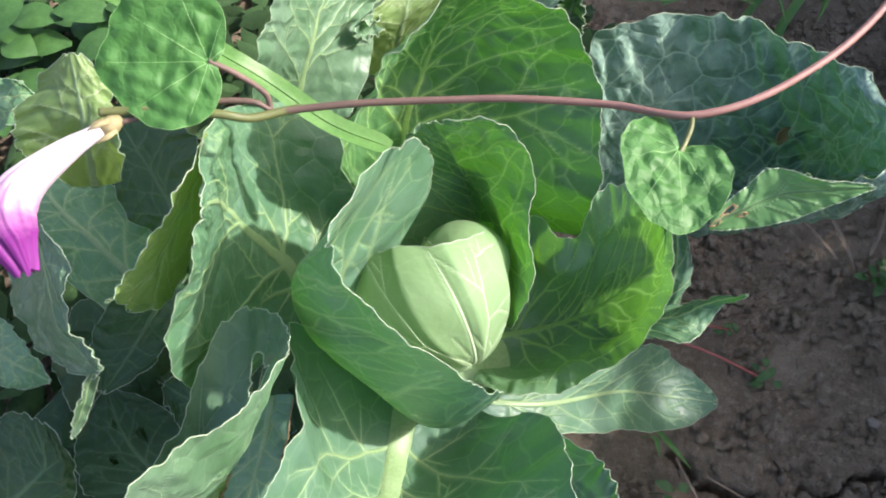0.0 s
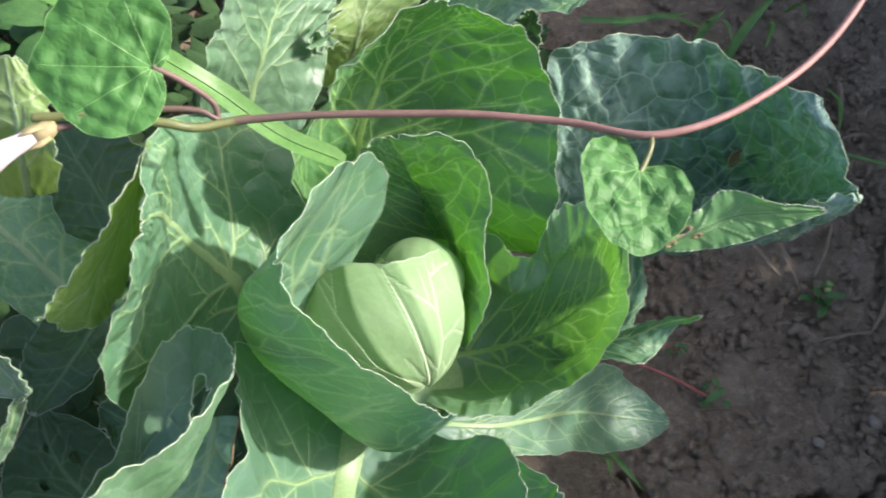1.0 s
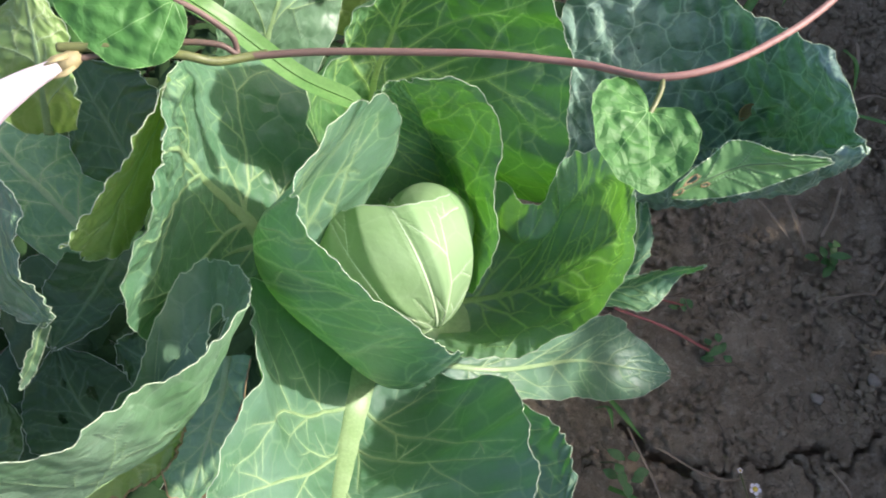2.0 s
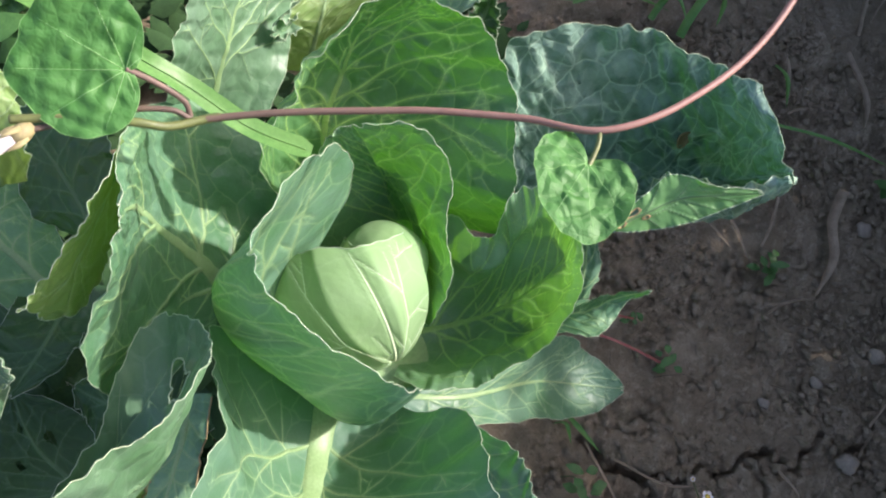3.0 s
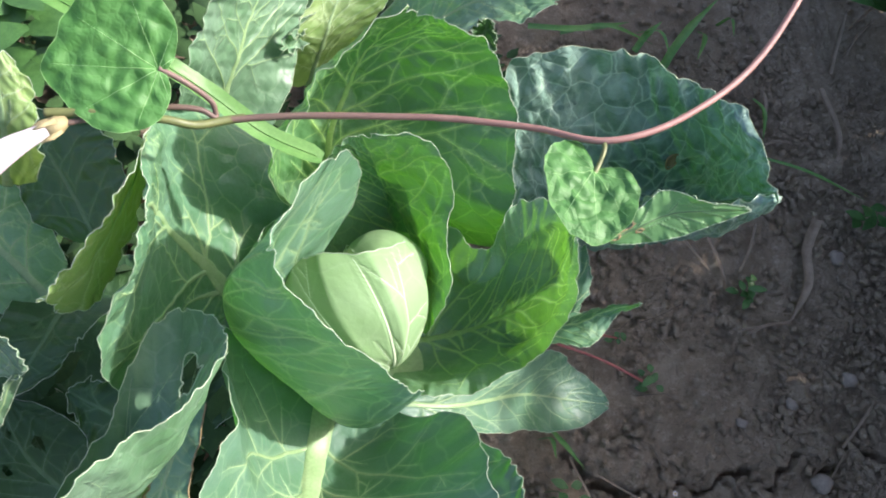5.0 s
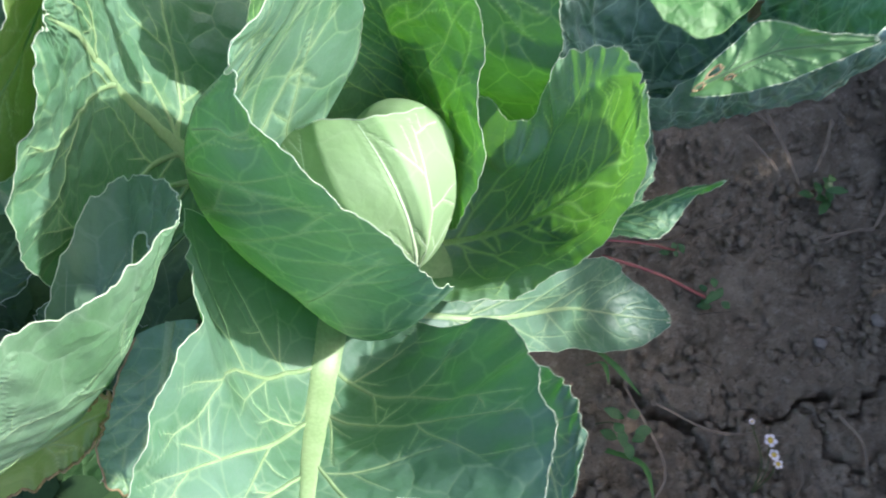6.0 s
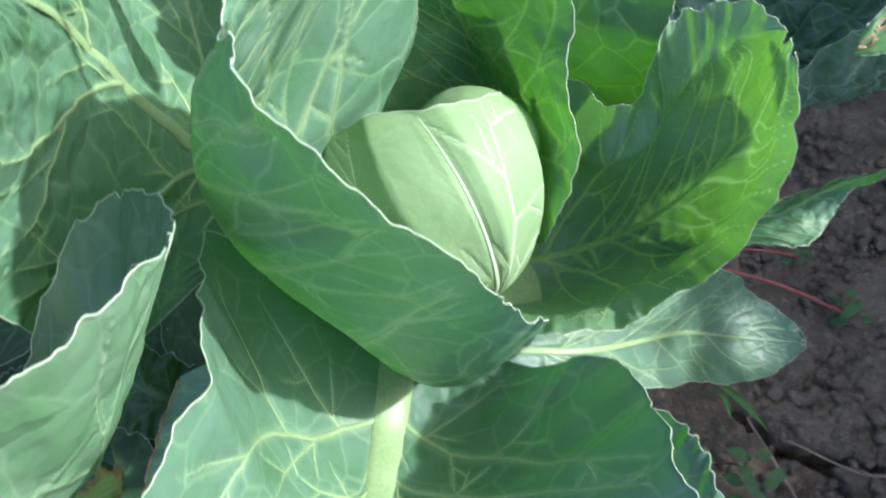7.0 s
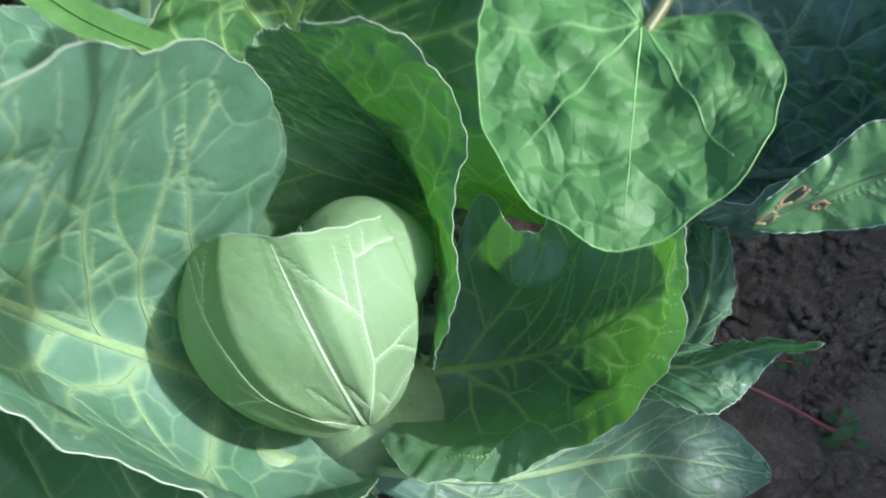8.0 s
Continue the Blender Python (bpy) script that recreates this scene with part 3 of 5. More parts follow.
def ball_dir(theta, phi, pole, front):
    """A direction theta from the pole, turned by phi from the front."""
    z = np.asarray(pole) / np.linalg.norm(pole)
    x = np.asarray(front) - z * np.dot(front, z)
    x /= np.linalg.norm(x)
    y = np.cross(z, x)
    return np.cos(theta)[..., None] * z + np.sin(theta)[..., None] * (np.cos(phi)[..., None] * x + np.sin(phi)[..., None] * y)


class HeadBlade:
    """A leaf wrapped round the head, from its base at the pole."""

    def __init__(self, r, pole, front, top, spread, keel, seed, centre=None, flat=-0.10, tilt=0.0, ridges=(), crown=None):
        self.tilt, self.ridges, self.crown = tilt, ridges, crown
        self.c0 = (HEAD_C if centre is None else centre) - ORIGIN
        self.flat = flat
        self.r, self.pole, self.front, self.top, self.spread, self.keel = r, pole, front, top, spread, keel
        self.half, self.length = r * 1.6, r * top
        self.ph = np.random.RandomState(seed).rand(8) * 6.28

    def width(self, v):
        return self.r * max(0.12, math.sin(min(math.pi, 0.04 + v * self.top))) * self.spread

    def at(self, u, v):
        u, v = np.broadcast_arrays(np.asarray(u, dtype=float), np.asarray(v, dtype=float))
        th = 0.04 + v * (self.top + 0.02 * np.sin(5 * u + self.ph[0]) + 0.025 * np.sin(13 * u + self.ph[1]) + self.flat * u**2 + self.tilt * u)
        phi = u * self.spread
        if self.crown:
            th = 0.04 + v * (np.interp(phi, *self.crown) + 0.018 * np.sin(17 * u + self.ph[0]) + 0.010 * np.sin(41 * u + self.ph[1]))
        d = ball_dir(th, phi, self.pole, self.front)
        k = 1 + self.keel * np.exp(-((phi / 0.35) ** 2)) * np.sin(np.clip(th, 0, math.pi)) - 0.02 * np.cos(3 * phi + self.ph[2])
        k = k + 0.014 * np.sin(6 * phi + 3 * v + self.ph[3]) * v + 0.008 * np.sin(11 * phi - 4 * v + self.ph[4]) * v + 0.10 * np.clip(v - 0.85, 0, 1)
        k = k * (1 + 0.10 * np.exp(-((th / 0.55) ** 2)))
        if self.ridges:
            # flat panels between the ribs, as on a tight head
            turn = phi - 0.10 * np.sin(2.5 * v)
            flat = np.ones_like(turn)
            for lo, hi in zip(self.ridges[:-1], self.ridges[1:]):
                inside = (turn >= lo) & (turn < hi)
                flat = np.where(inside, math.cos((hi - lo) / 2) / np.cos(np.clip(turn - (lo + hi) / 2, -1.2, 1.2)), flat)
            k = k * (1 + 0.95 * (flat - 1) * np.clip(3 * v, 0, 1)) * 1.03
        return self.c0 + self.r * d * k[..., None], d


POLE, FRONT, CORE = (0.515, -0.763, -0.390), (0.20, -0.30, 0.92), np.array((0.091, 0.420, 0.359))
core = HeadBlade(0.0375, (0.75, 0.6, -0.3), (0.1, -0.3, 0.9), 3.12, math.pi, 0.0, 3, CORE)
leaf(cabbage, core, M_HEAD, "pale tightly closed heart of the head", name="head_core", veins=0, n=64, rib_size=0.0003, rim=0)
inner = HeadBlade(0.0388, (0.1, -0.7, -0.6), (-0.8, -0.2, 0.5), 2.2, 1.2, 0.0, 5, CORE)
leaf(cabbage, inner, M_HEAD, "pale inner leaf folded over the heart", name="head_leaf", veins=0.02, n=64, rib_size=0.0012, vein_size=0.0006, rim=0.0003, vein_material=M_HEAD_VEIN)
flap = HeadBlade(HEAD_R * 0.99, POLE, FRONT, 1.92, 1.8, 0.035, 8, HEAD_C + np.array((0.002, 0.004, 0.0)), 0.0, 0.0, (-1.95, -1.0, -0.27, 0.42, 0.95, 1.45, 1.95),
                 ((-1.8, -1.43, -1.14, -0.77, -0.22, 0.17, 0.6, 1.1, 1.8), (1.60, 1.70, 1.83, 1.92, 2.00, 2.22, 2.38, 2.42, 2.2)))
leaf(cabbage, flap, M_HEAD, "pale green outer leaf wrapped tightly over the head", name="head_leaf", veins=10.0, n=90, rib_size=0.0017, vein_size=0.0007, rim=0.0005, seed=4, vein_material=M_HEAD_VEIN, fan_ribs=(0.42, -0.27, 0.85, -0.75, 1.2))
v_, f_ = tube([(0.0, 0.0, -0.02), (0.0, 0.0, 0.1), (0.012, -0.018, 0.20), (0.034, -0.046, 0.282)], [0.016, 0.018, 0.030, 0.046], 24)
mesh_object("stalk", v_, f_, M_STALK, cabbage, "thick pale green stalk under the head")

cabbage_leaf(cabbage, [(0.050, 0.325, 0.312), (0.044, 0.266, 0.316), (0.042, 0.224, 0.348), (0.043, 0.195, 0.385), (0.046, 0.165, 0.415), (0.050, 0.130, 0.430)],
             [(0.000, 0.345, 0.340), (-0.032, 0.343, 0.422), (-0.025, 0.310, 0.452), (-0.014, 0.291, 0.470), (-0.006, 0.257, 0.494), (-0.012, 0.223, 0.500), (-0.022, 0.191, 0.490), (-0.026, 0.165, 0.475), (-0.010, 0.135, 0.455)],
             [(0.100, 0.315, 0.300), (0.130, 0.299, 0.341), (0.155, 0.298, 0.376), (0.168, 0.269, 0.404), (0.167, 0.243, 0.431), (0.175, 0.215, 0.443), (0.167, 0.187, 0.440), (0.140, 0.160, 0.440), (0.100, 0.140, 0.440)],
             M_OUTER, "broad blue-green leaf with a thick pale midrib", seed=11, n=150, rib_size=0.0140, vein_size=0.0042, veins=0.050, pucker=0.0003, corner=0.02, holes=((0.40, 0.72, 0.15, 0.022),), edge=M_RIM, strands=9)
# cupped leaf; its material is brightened to stand for the light on it
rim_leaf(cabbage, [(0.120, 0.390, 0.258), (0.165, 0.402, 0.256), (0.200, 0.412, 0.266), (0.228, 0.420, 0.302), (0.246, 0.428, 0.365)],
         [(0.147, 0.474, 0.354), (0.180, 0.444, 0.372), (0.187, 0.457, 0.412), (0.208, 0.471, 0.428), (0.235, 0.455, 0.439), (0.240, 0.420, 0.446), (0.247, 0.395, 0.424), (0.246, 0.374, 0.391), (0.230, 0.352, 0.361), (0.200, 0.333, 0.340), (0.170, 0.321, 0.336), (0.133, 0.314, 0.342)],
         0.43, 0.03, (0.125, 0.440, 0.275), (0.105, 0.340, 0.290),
         M_GLOW, "bright green cupped leaf, its sun glow partly in the colour", seed=12, n=260, rib_size=0.0060, vein_size=0.0030, wave=0.0012, corner=0.0, lip=(0.013, 0.006), veins=0.021, vein_material=M_VEIN_BRIGHT, relief=0.16, spread=0.0009)
rim_leaf(cabbage, [(0.050, 0.350, 0.300), (0.010, 0.356, 0.345), (-0.022, 0.356, 0.400), (-0.026, 0.352, 0.460), (-0.012, 0.347, 0.515)],
         [(0.031, 0.449, 0.376), (0.063, 0.449, 0.429), (0.058, 0.455, 0.493), (0.046, 0.423, 0.534), (0.040, 0.405, 0.556), (0.014, 0.359, 0.563), (0.019, 0.324, 0.557), (0.053, 0.300, 0.538), (0.085, 0.290, 0.502), (0.106, 0.292, 0.455), (0.122, 0.301, 0.412)],
         0.55, 0.03, (0.020, 0.400, 0.315), (0.110, 0.320, 0.300),
         M_WRAP, "cupped wrapper leaf curling round the head", seed=13, n=150, belly=[(0.082, 0.325, 0.300), (0.068, 0.289, 0.338), (0.032, 0.302, 0.378), (0.000, 0.318, 0.425), (-0.006, 0.325, 0.475), (0.004, 0.328, 0.520), (0.016, 0.338, 0.560)], rib_size=0.0075, vein_size=0.0046, relief=0.25, wave=0.0012, corner=0.0, ragged=0.015, puff=(-0.012, 0.0), lip=(-0.002, -0.003), pucker=0.00022, veins=0.040)
rim_leaf(cabbage, [(0.135, 0.470, 0.250), (0.117, 0.498, 0.294), (0.098, 0.505, 0.335), (0.083, 0.505, 0.375), (0.072, 0.497, 0.425)],
         [(0.010, 0.440, 0.340), (0.024, 0.470, 0.410), (0.043, 0.482, 0.458), (0.061, 0.487, 0.470), (0.098, 0.486, 0.477), (0.127, 0.482, 0.463), (0.143, 0.471, 0.422), (0.140, 0.444, 0.404), (0.147, 0.401, 0.390), (0.139, 0.378, 0.361), (0.133, 0.378, 0.321)],
         0.30, 0.04, (0.060, 0.450, 0.270), (0.132, 0.405, 0.265),
         M_INNER, "inner leaf folded like a hood behind the head", seed=14, n=180, vein_material=M_VEIN_BRIGHT, rib_size=0.0030, vein_size=0.0020, veins=0.024, relief=0.2, wave=0.001, crease=0.85, corner=0.0, ragged=0.015)
rim_leaf(cabbage, [(0.103, 0.324, 0.283), (0.171, 0.330, 0.257), (0.246, 0.360, 0.195), (0.285, 0.373, 0.152), (0.335, 0.376, 0.126)],
         [(0.230, 0.392, 0.230), (0.302, 0.423, 0.168), (0.334, 0.416, 0.140), (0.374, 0.384, 0.127), (0.378, 0.368, 0.112), (0.334, 0.340, 0.127), (0.268, 0.326, 0.182), (0.219, 0.311, 0.226), (0.165, 0.305, 0.255)],
         0.44, 0.03, (0.130, 0.338, 0.270), (0.110, 0.312, 0.275),
         M_OUTER, "low drooping blue-green leaf over the soil", seed=15, n=100, rib_size=0.0042, vein_size=0.0022, veins=0.036, ragged=0.06, wave=0.0012, corner=0.0, pucker=0.00015, relief=0.3)
cabbage_leaf(cabbage, [(0.138, 0.305, 0.24), (0.177, 0.27, 0.25), (0.198, 0.235, 0.27), (0.208, 0.205, 0.28), (0.212, 0.177, 0.28)],
             [(0.116, 0.28, 0.24), (0.14, 0.239, 0.24), (0.153, 0.208, 0.25), (0.168, 0.178, 0.26), (0.199, 0.164, 0.27)],
             [(0.159, 0.32, 0.25), (0.207, 0.283, 0.29), (0.221, 0.264, 0.30), (0.227, 0.235, 0.30), (0.223, 0.197, 0.29)],
             M_OUTER, "ragged lower leaf beneath the front leaf", seed=16, rib_size=0.004, vein_size=0.0014, ragged=0.06)
rim_leaf(cabbage, [(0.215, 0.395, 0.275), (0.250, 0.395, 0.312), (0.277, 0.395, 0.330), (0.300, 0.403, 0.345)],
         [(0.250, 0.418, 0.295), (0.284, 0.411, 0.315), (0.297, 0.416, 0.314), (0.305, 0.408, 0.345), (0.318, 0.397, 0.382), (0.307, 0.398, 0.345), (0.294, 0.378, 0.338), (0.273, 0.365, 0.350), (0.250, 0.374, 0.330)],
         0.50, 0.02, (0.210, 0.412, 0.275), (0.212, 0.380, 0.285),
         M_BACK, "eaten leaf with a long pointed remnant", seed=17, rib_size=0.003, vein_size=0.0011, ragged=0.04, wave=0.001, corner=0.0)
cabbage_leaf(cabbage, [(0.233, 0.505, 0.29), (0.300, 0.530, 0.295), (0.360, 0.532, 0.315), (0.410, 0.520, 0.36), (0.398, 0.459, 0.484)],
             [(0.198, 0.538, 0.36), (0.184, 0.582, 0.47), (0.28, 0.597, 0.48), (0.341, 0.577, 0.475), (0.394, 0.543, 0.48)],
             [(0.231, 0.482, 0.33), (0.308, 0.485, 0.37), (0.319, 0.478, 0.443), (0.354, 0.457, 0.46), (0.395, 0.457, 0.484)],
             M_DARK, "large dark green leaf with a blistered surface", seed=18, n=150, veins=0.028, rib_size=0.005, vein_size=0.0026, wave=0.002, waves=5.0, ragged=0.03, corner=0.0, pucker=0.0014, puff=(0.0, -0.022))
cabbage_leaf(cabbage, [(0.049, 0.501, 0.290), (0.034, 0.528, 0.385), (0.047, 0.566, 0.420), (0.063, 0.582, 0.460), (0.101, 0.581, 0.510)],
             [(0.017, 0.488, 0.310), (-0.010, 0.463, 0.440), (0.014, 0.493, 0.485), (0.037, 0.514, 0.522), (0.088, 0.560, 0.540)],
             [(0.202, 0.467, 0.330), (0.200, 0.466, 0.410), (0.190, 0.524, 0.460), (0.167, 0.557, 0.500), (0.120, 0.571, 0.520)],
             M_TALL, "tall leaf behind the head with a bright edge", seed=19, n=140, rib_size=0.006, vein_size=0.0030, relief=0.3, veins=0.034, wave=0.003, corner=0.0, vein_material=M_VEIN_BRIGHT)
cabbage_leaf(cabbage, [(-0.071, 0.559, 0.370), (-0.052, 0.577, 0.420), (-0.043, 0.601, 0.445), (-0.033, 0.627, 0.460), (-0.021, 0.648, 0.480)],
             [(-0.093, 0.530, 0.420), (-0.076, 0.531, 0.480), (-0.066, 0.554, 0.500), (-0.053, 0.571, 0.520), (-0.042, 0.591, 0.530)],
             [(-0.020, 0.562, 0.360), (-0.003, 0.615, 0.380), (-0.003, 0.647, 0.400), (0.004, 0.671, 0.420), (0.002, 0.694, 0.440)],
             M_GREY, "grey-green leaf with a curled bitten edge", seed=20, n=100, rib_size=0.004, vein_size=0.0022, veins=0.03, wave=0.0015, corner=0.0)
rim_leaf(cabbage, [(-0.035, 0.395, 0.330), (-0.060, 0.411, 0.368), (-0.078, 0.413, 0.425), (-0.074, 0.395, 0.500)],
         [(-0.074, 0.297, 0.385), (-0.081, 0.287, 0.410), (-0.092, 0.283, 0.446), (-0.092, 0.291, 0.488), (-0.077, 0.313, 0.528), (-0.059, 0.331, 0.564), (-0.055, 0.349, 0.577), (-0.066, 0.380, 0.566), (-0.071, 0.419, 0.553), (-0.093, 0.470, 0.490), (-0.106, 0.520, 0.430), (-0.075, 0.562, 0.385), (-0.025, 0.558, 0.350), (0.012, 0.530, 0.330)],
         0.462, 0.025, (-0.045, 0.372, 0.335), (-0.008, 0.450, 0.322),
         M_BACK, "upright leaf with several thick pale ribs", seed=21, n=140, rib_size=0.0078, vein_size=0.0030, relief=0.9, lip=(0.005, 0.005), corner=0.0, veins=0.10, fan_ribs=(0.28, 0.62, -0.22), wave=0.0015, ragged=0.02)

cabbage_leaf(cabbage, [(0.030, 0.390, 0.27), (0.010, 0.415, 0.29), (0.002, 0.435, 0.31), (-0.003, 0.455, 0.33), (-0.006, 0.470, 0.35)],
             [(0.010, 0.360, 0.28), (-0.015, 0.380, 0.31), (-0.022, 0.400, 0.33), (-0.026, 0.425, 0.35), (-0.020, 0.455, 0.36)],
             [(0.070, 0.410, 0.26), (0.062, 0.450, 0.27), (0.060, 0.475, 0.29), (0.050, 0.490, 0.31), (0.020, 0.490, 0.34)],
             M_INNER, "inner leaf low beside the head", seed=41, n=48, rib_size=0.003, vein_size=0.0012)

# ---- the neighbouring cabbage ----
neighbour = tagged(new("cabbage"), "second cabbage plant with ragged overlapping leaves", "cabbage")
neighbour.location = (-0.16, 0.28, 0.0)
rim_leaf(neighbour, [(-0.130, 0.165, 0.440), (-0.096, 0.193, 0.440), (-0.062, 0.222, 0.443), (-0.040, 0.250, 0.465)],
         [(-0.127, 0.180, 0.585), (-0.090, 0.190, 0.580), (-0.064, 0.205, 0.575), (-0.040, 0.235, 0.558), (-0.018, 0.262, 0.545), (-0.010, 0.285, 0.525), (-0.015, 0.310, 0.508), (-0.032, 0.325, 0.499), (-0.052, 0.332, 0.479), (-0.069, 0.314, 0.474), (-0.084, 0.284, 0.460), (-0.090, 0.256, 0.450), (-0.102, 0.231, 0.450), (-0.117, 0.207, 0.450)],
         0.42, 0.03, (-0.135, 0.166, 0.500), (-0.140, 0.180, 0.445),
         M_GREY, "ruffled leaf with a hole eaten through it", seed=31, n=110, rib_size=0.0025, vein_size=0.0010, veins=0.09, wave=0.0014, waves=3.0, ragged=0.045, holes=((0.50, 0.80, 0.17, 0.05),), corner=0.0, edge=M_RIM)
cabbage_leaf(neighbour, [(-0.075, 0.420, 0.534), (-0.080, 0.388, 0.532), (-0.090, 0.360, 0.523), (-0.102, 0.337, 0.513), (-0.121, 0.321, 0.497)],
             [(-0.068, 0.409, 0.565), (-0.074, 0.371, 0.565), (-0.089, 0.348, 0.552), (-0.107, 0.326, 0.534), (-0.124, 0.315, 0.517)],
             [(-0.089, 0.438, 0.478), (-0.091, 0.401, 0.469), (-0.096, 0.369, 0.469), (-0.105, 0.335, 0.469), (-0.125, 0.319, 0.482)],
             M_OLD, "yellowish leaf folded into a long trough", seed=32, n=90, rib_size=0.002, vein_size=0.0008, veins=0.05, ragged=0.05, wave=0.0015, corner=0.02, crease=0.6)

cabbage_leaf(neighbour, [(-0.122, 0.195, 0.400), (-0.099, 0.208, 0.400), (-0.085, 0.219, 0.395), (-0.075, 0.227, 0.390), (-0.070, 0.232, 0.385)],
             [(-0.104, 0.201, 0.420), (-0.085, 0.214, 0.425), (-0.072, 0.227, 0.420), (-0.065, 0.236, 0.410), (-0.066, 0.236, 0.395)],
             [(-0.128, 0.181, 0.370), (-0.106, 0.191, 0.370), (-0.087, 0.202, 0.375), (-0.075, 0.215, 0.380), (-0.070, 0.225, 0.383)],
             M_OLD, "yellow-green leaf with a dry brown edge", seed=33, n=70, rib_size=0.003, vein_size=0.0012, veins=0.04, ragged=0.07, corner=0.02, rim=0.0010, rim_material=M_BROWN)


def side_leaf(plant, base, tip, width, sag=0.03, roll=0.0, material=None, label="", **kw):
    """An ordinary spread leaf from its base to its tip."""
    a, b = np.array(base), np.array(tip)
    d = b - a
    acr = np.cross(d, (0, 0, 1.0))
    acr /= np.linalg.norm(acr)
    up = np.cross(acr, d / np.linalg.norm(d))
    rr = math.radians(roll)
    acr, up = acr * math.cos(rr) + up * math.sin(rr), up * math.cos(rr) - acr * math.sin(rr)
    s = np.linspace(0, 1, 5)
    rib = [a + d * t + up * sag * math.sin(math.pi * t) for t in s]
    prof = (0.12, 0.62, 1.0, 0.95, 0.45)
    lift = kw.pop("lift", 0.2)
    left = [p - acr * width * k + up * width * k * lift for p, k in zip(rib, prof)]
    right = [p + acr * width * k + up * width * k * lift for p, k in zip(rib, prof)]
    return cabbage_leaf(plant, rib, left, right, material or M_OUTER, label, **kw)


# low leaves added to close the bed under the neighbour, in the shade-darkened green
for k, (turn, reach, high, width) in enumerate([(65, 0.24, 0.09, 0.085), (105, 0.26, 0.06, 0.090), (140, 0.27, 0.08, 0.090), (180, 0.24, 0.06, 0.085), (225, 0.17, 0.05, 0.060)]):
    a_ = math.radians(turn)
    side_leaf(neighbour, (-0.16, 0.30, 0.03), (-0.16 + reach * math.cos(a_), 0.30 + reach * math.sin(a_), high), width, 0.02, 0.0, M_LOW_SHADE, "low spread leaf near the ground", seed=120 + k, n=40, ragged=0.08, rib_size=0.004, vein_size=0.0013)


# low and outlying leaves
cabbage_leaf(neighbour, [(-0.225, 0.466, 0.380), (-0.211, 0.474, 0.432), (-0.205, 0.485, 0.463), (-0.207, 0.499, 0.477), (-0.209, 0.516, 0.493)],
             [(-0.240, 0.457, 0.395), (-0.271, 0.470, 0.432), (-0.268, 0.487, 0.447), (-0.249, 0.509, 0.463), (-0.222, 0.521, 0.485)],
             [(-0.195, 0.465, 0.395), (-0.179, 0.465, 0.440), (-0.183, 0.486, 0.455), (-0.187, 0.506, 0.470), (-0.199, 0.518, 0.493)],
             M_OLD, "pale jagged leaf in the sun", seed=60, n=56, rib_size=0.004, vein_size=0.0013, ragged=0.10)
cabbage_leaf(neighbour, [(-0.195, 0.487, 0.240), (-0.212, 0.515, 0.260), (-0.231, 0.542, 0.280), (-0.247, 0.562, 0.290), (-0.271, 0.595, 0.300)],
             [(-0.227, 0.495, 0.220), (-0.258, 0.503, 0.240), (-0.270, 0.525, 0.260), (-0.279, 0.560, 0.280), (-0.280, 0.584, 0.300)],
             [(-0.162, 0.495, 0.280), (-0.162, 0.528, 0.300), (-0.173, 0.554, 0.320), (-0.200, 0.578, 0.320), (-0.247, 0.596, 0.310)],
             M_LOW_SHADE, "mid-green leaf coloured dark for the shade", seed=61, n=56, rib_size=0.004, vein_size=0.0013)
cabbage_leaf(neighbour, [(-0.257, 0.452, 0.160), (-0.292, 0.481, 0.200), (-0.329, 0.508, 0.230), (-0.355, 0.531, 0.240), (-0.395, 0.564, 0.240)],
             [(-0.294, 0.427, 0.150), (-0.340, 0.456, 0.190), (-0.381, 0.484, 0.210), (-0.396, 0.512, 0.220), (-0.411, 0.548, 0.230)],
             [(-0.239, 0.486, 0.180), (-0.253, 0.512, 0.210), (-0.280, 0.541, 0.230), (-0.320, 0.561, 0.240), (-0.375, 0.580, 0.240)],
             M_INNER, "spread leaf with a star of pale veins", seed=62, n=56, rib_size=0.006, vein_size=0.002)
cabbage_leaf(neighbour, [(-0.216, 0.389, 0.477), (-0.193, 0.363, 0.481), (-0.178, 0.331, 0.481), (-0.167, 0.309, 0.477), (-0.150, 0.294, 0.472), (-0.140, 0.284, 0.468)],
             [(-0.276, 0.403, 0.426), (-0.256, 0.375, 0.418), (-0.239, 0.344, 0.418), (-0.219, 0.319, 0.418), (-0.187, 0.297, 0.435), (-0.146, 0.282, 0.460)],
             [(-0.193, 0.378, 0.493), (-0.163, 0.346, 0.498), (-0.161, 0.324, 0.493), (-0.152, 0.304, 0.489), (-0.140, 0.294, 0.481), (-0.137, 0.285, 0.472)],
             M_GREY, "blue-grey leaf with its edge turned up", seed=63, n=90, rib_size=0.002, vein_size=0.0012, veins=0.06, crease=0.7, wave=0.0015, corner=0.0, ragged=0.04)
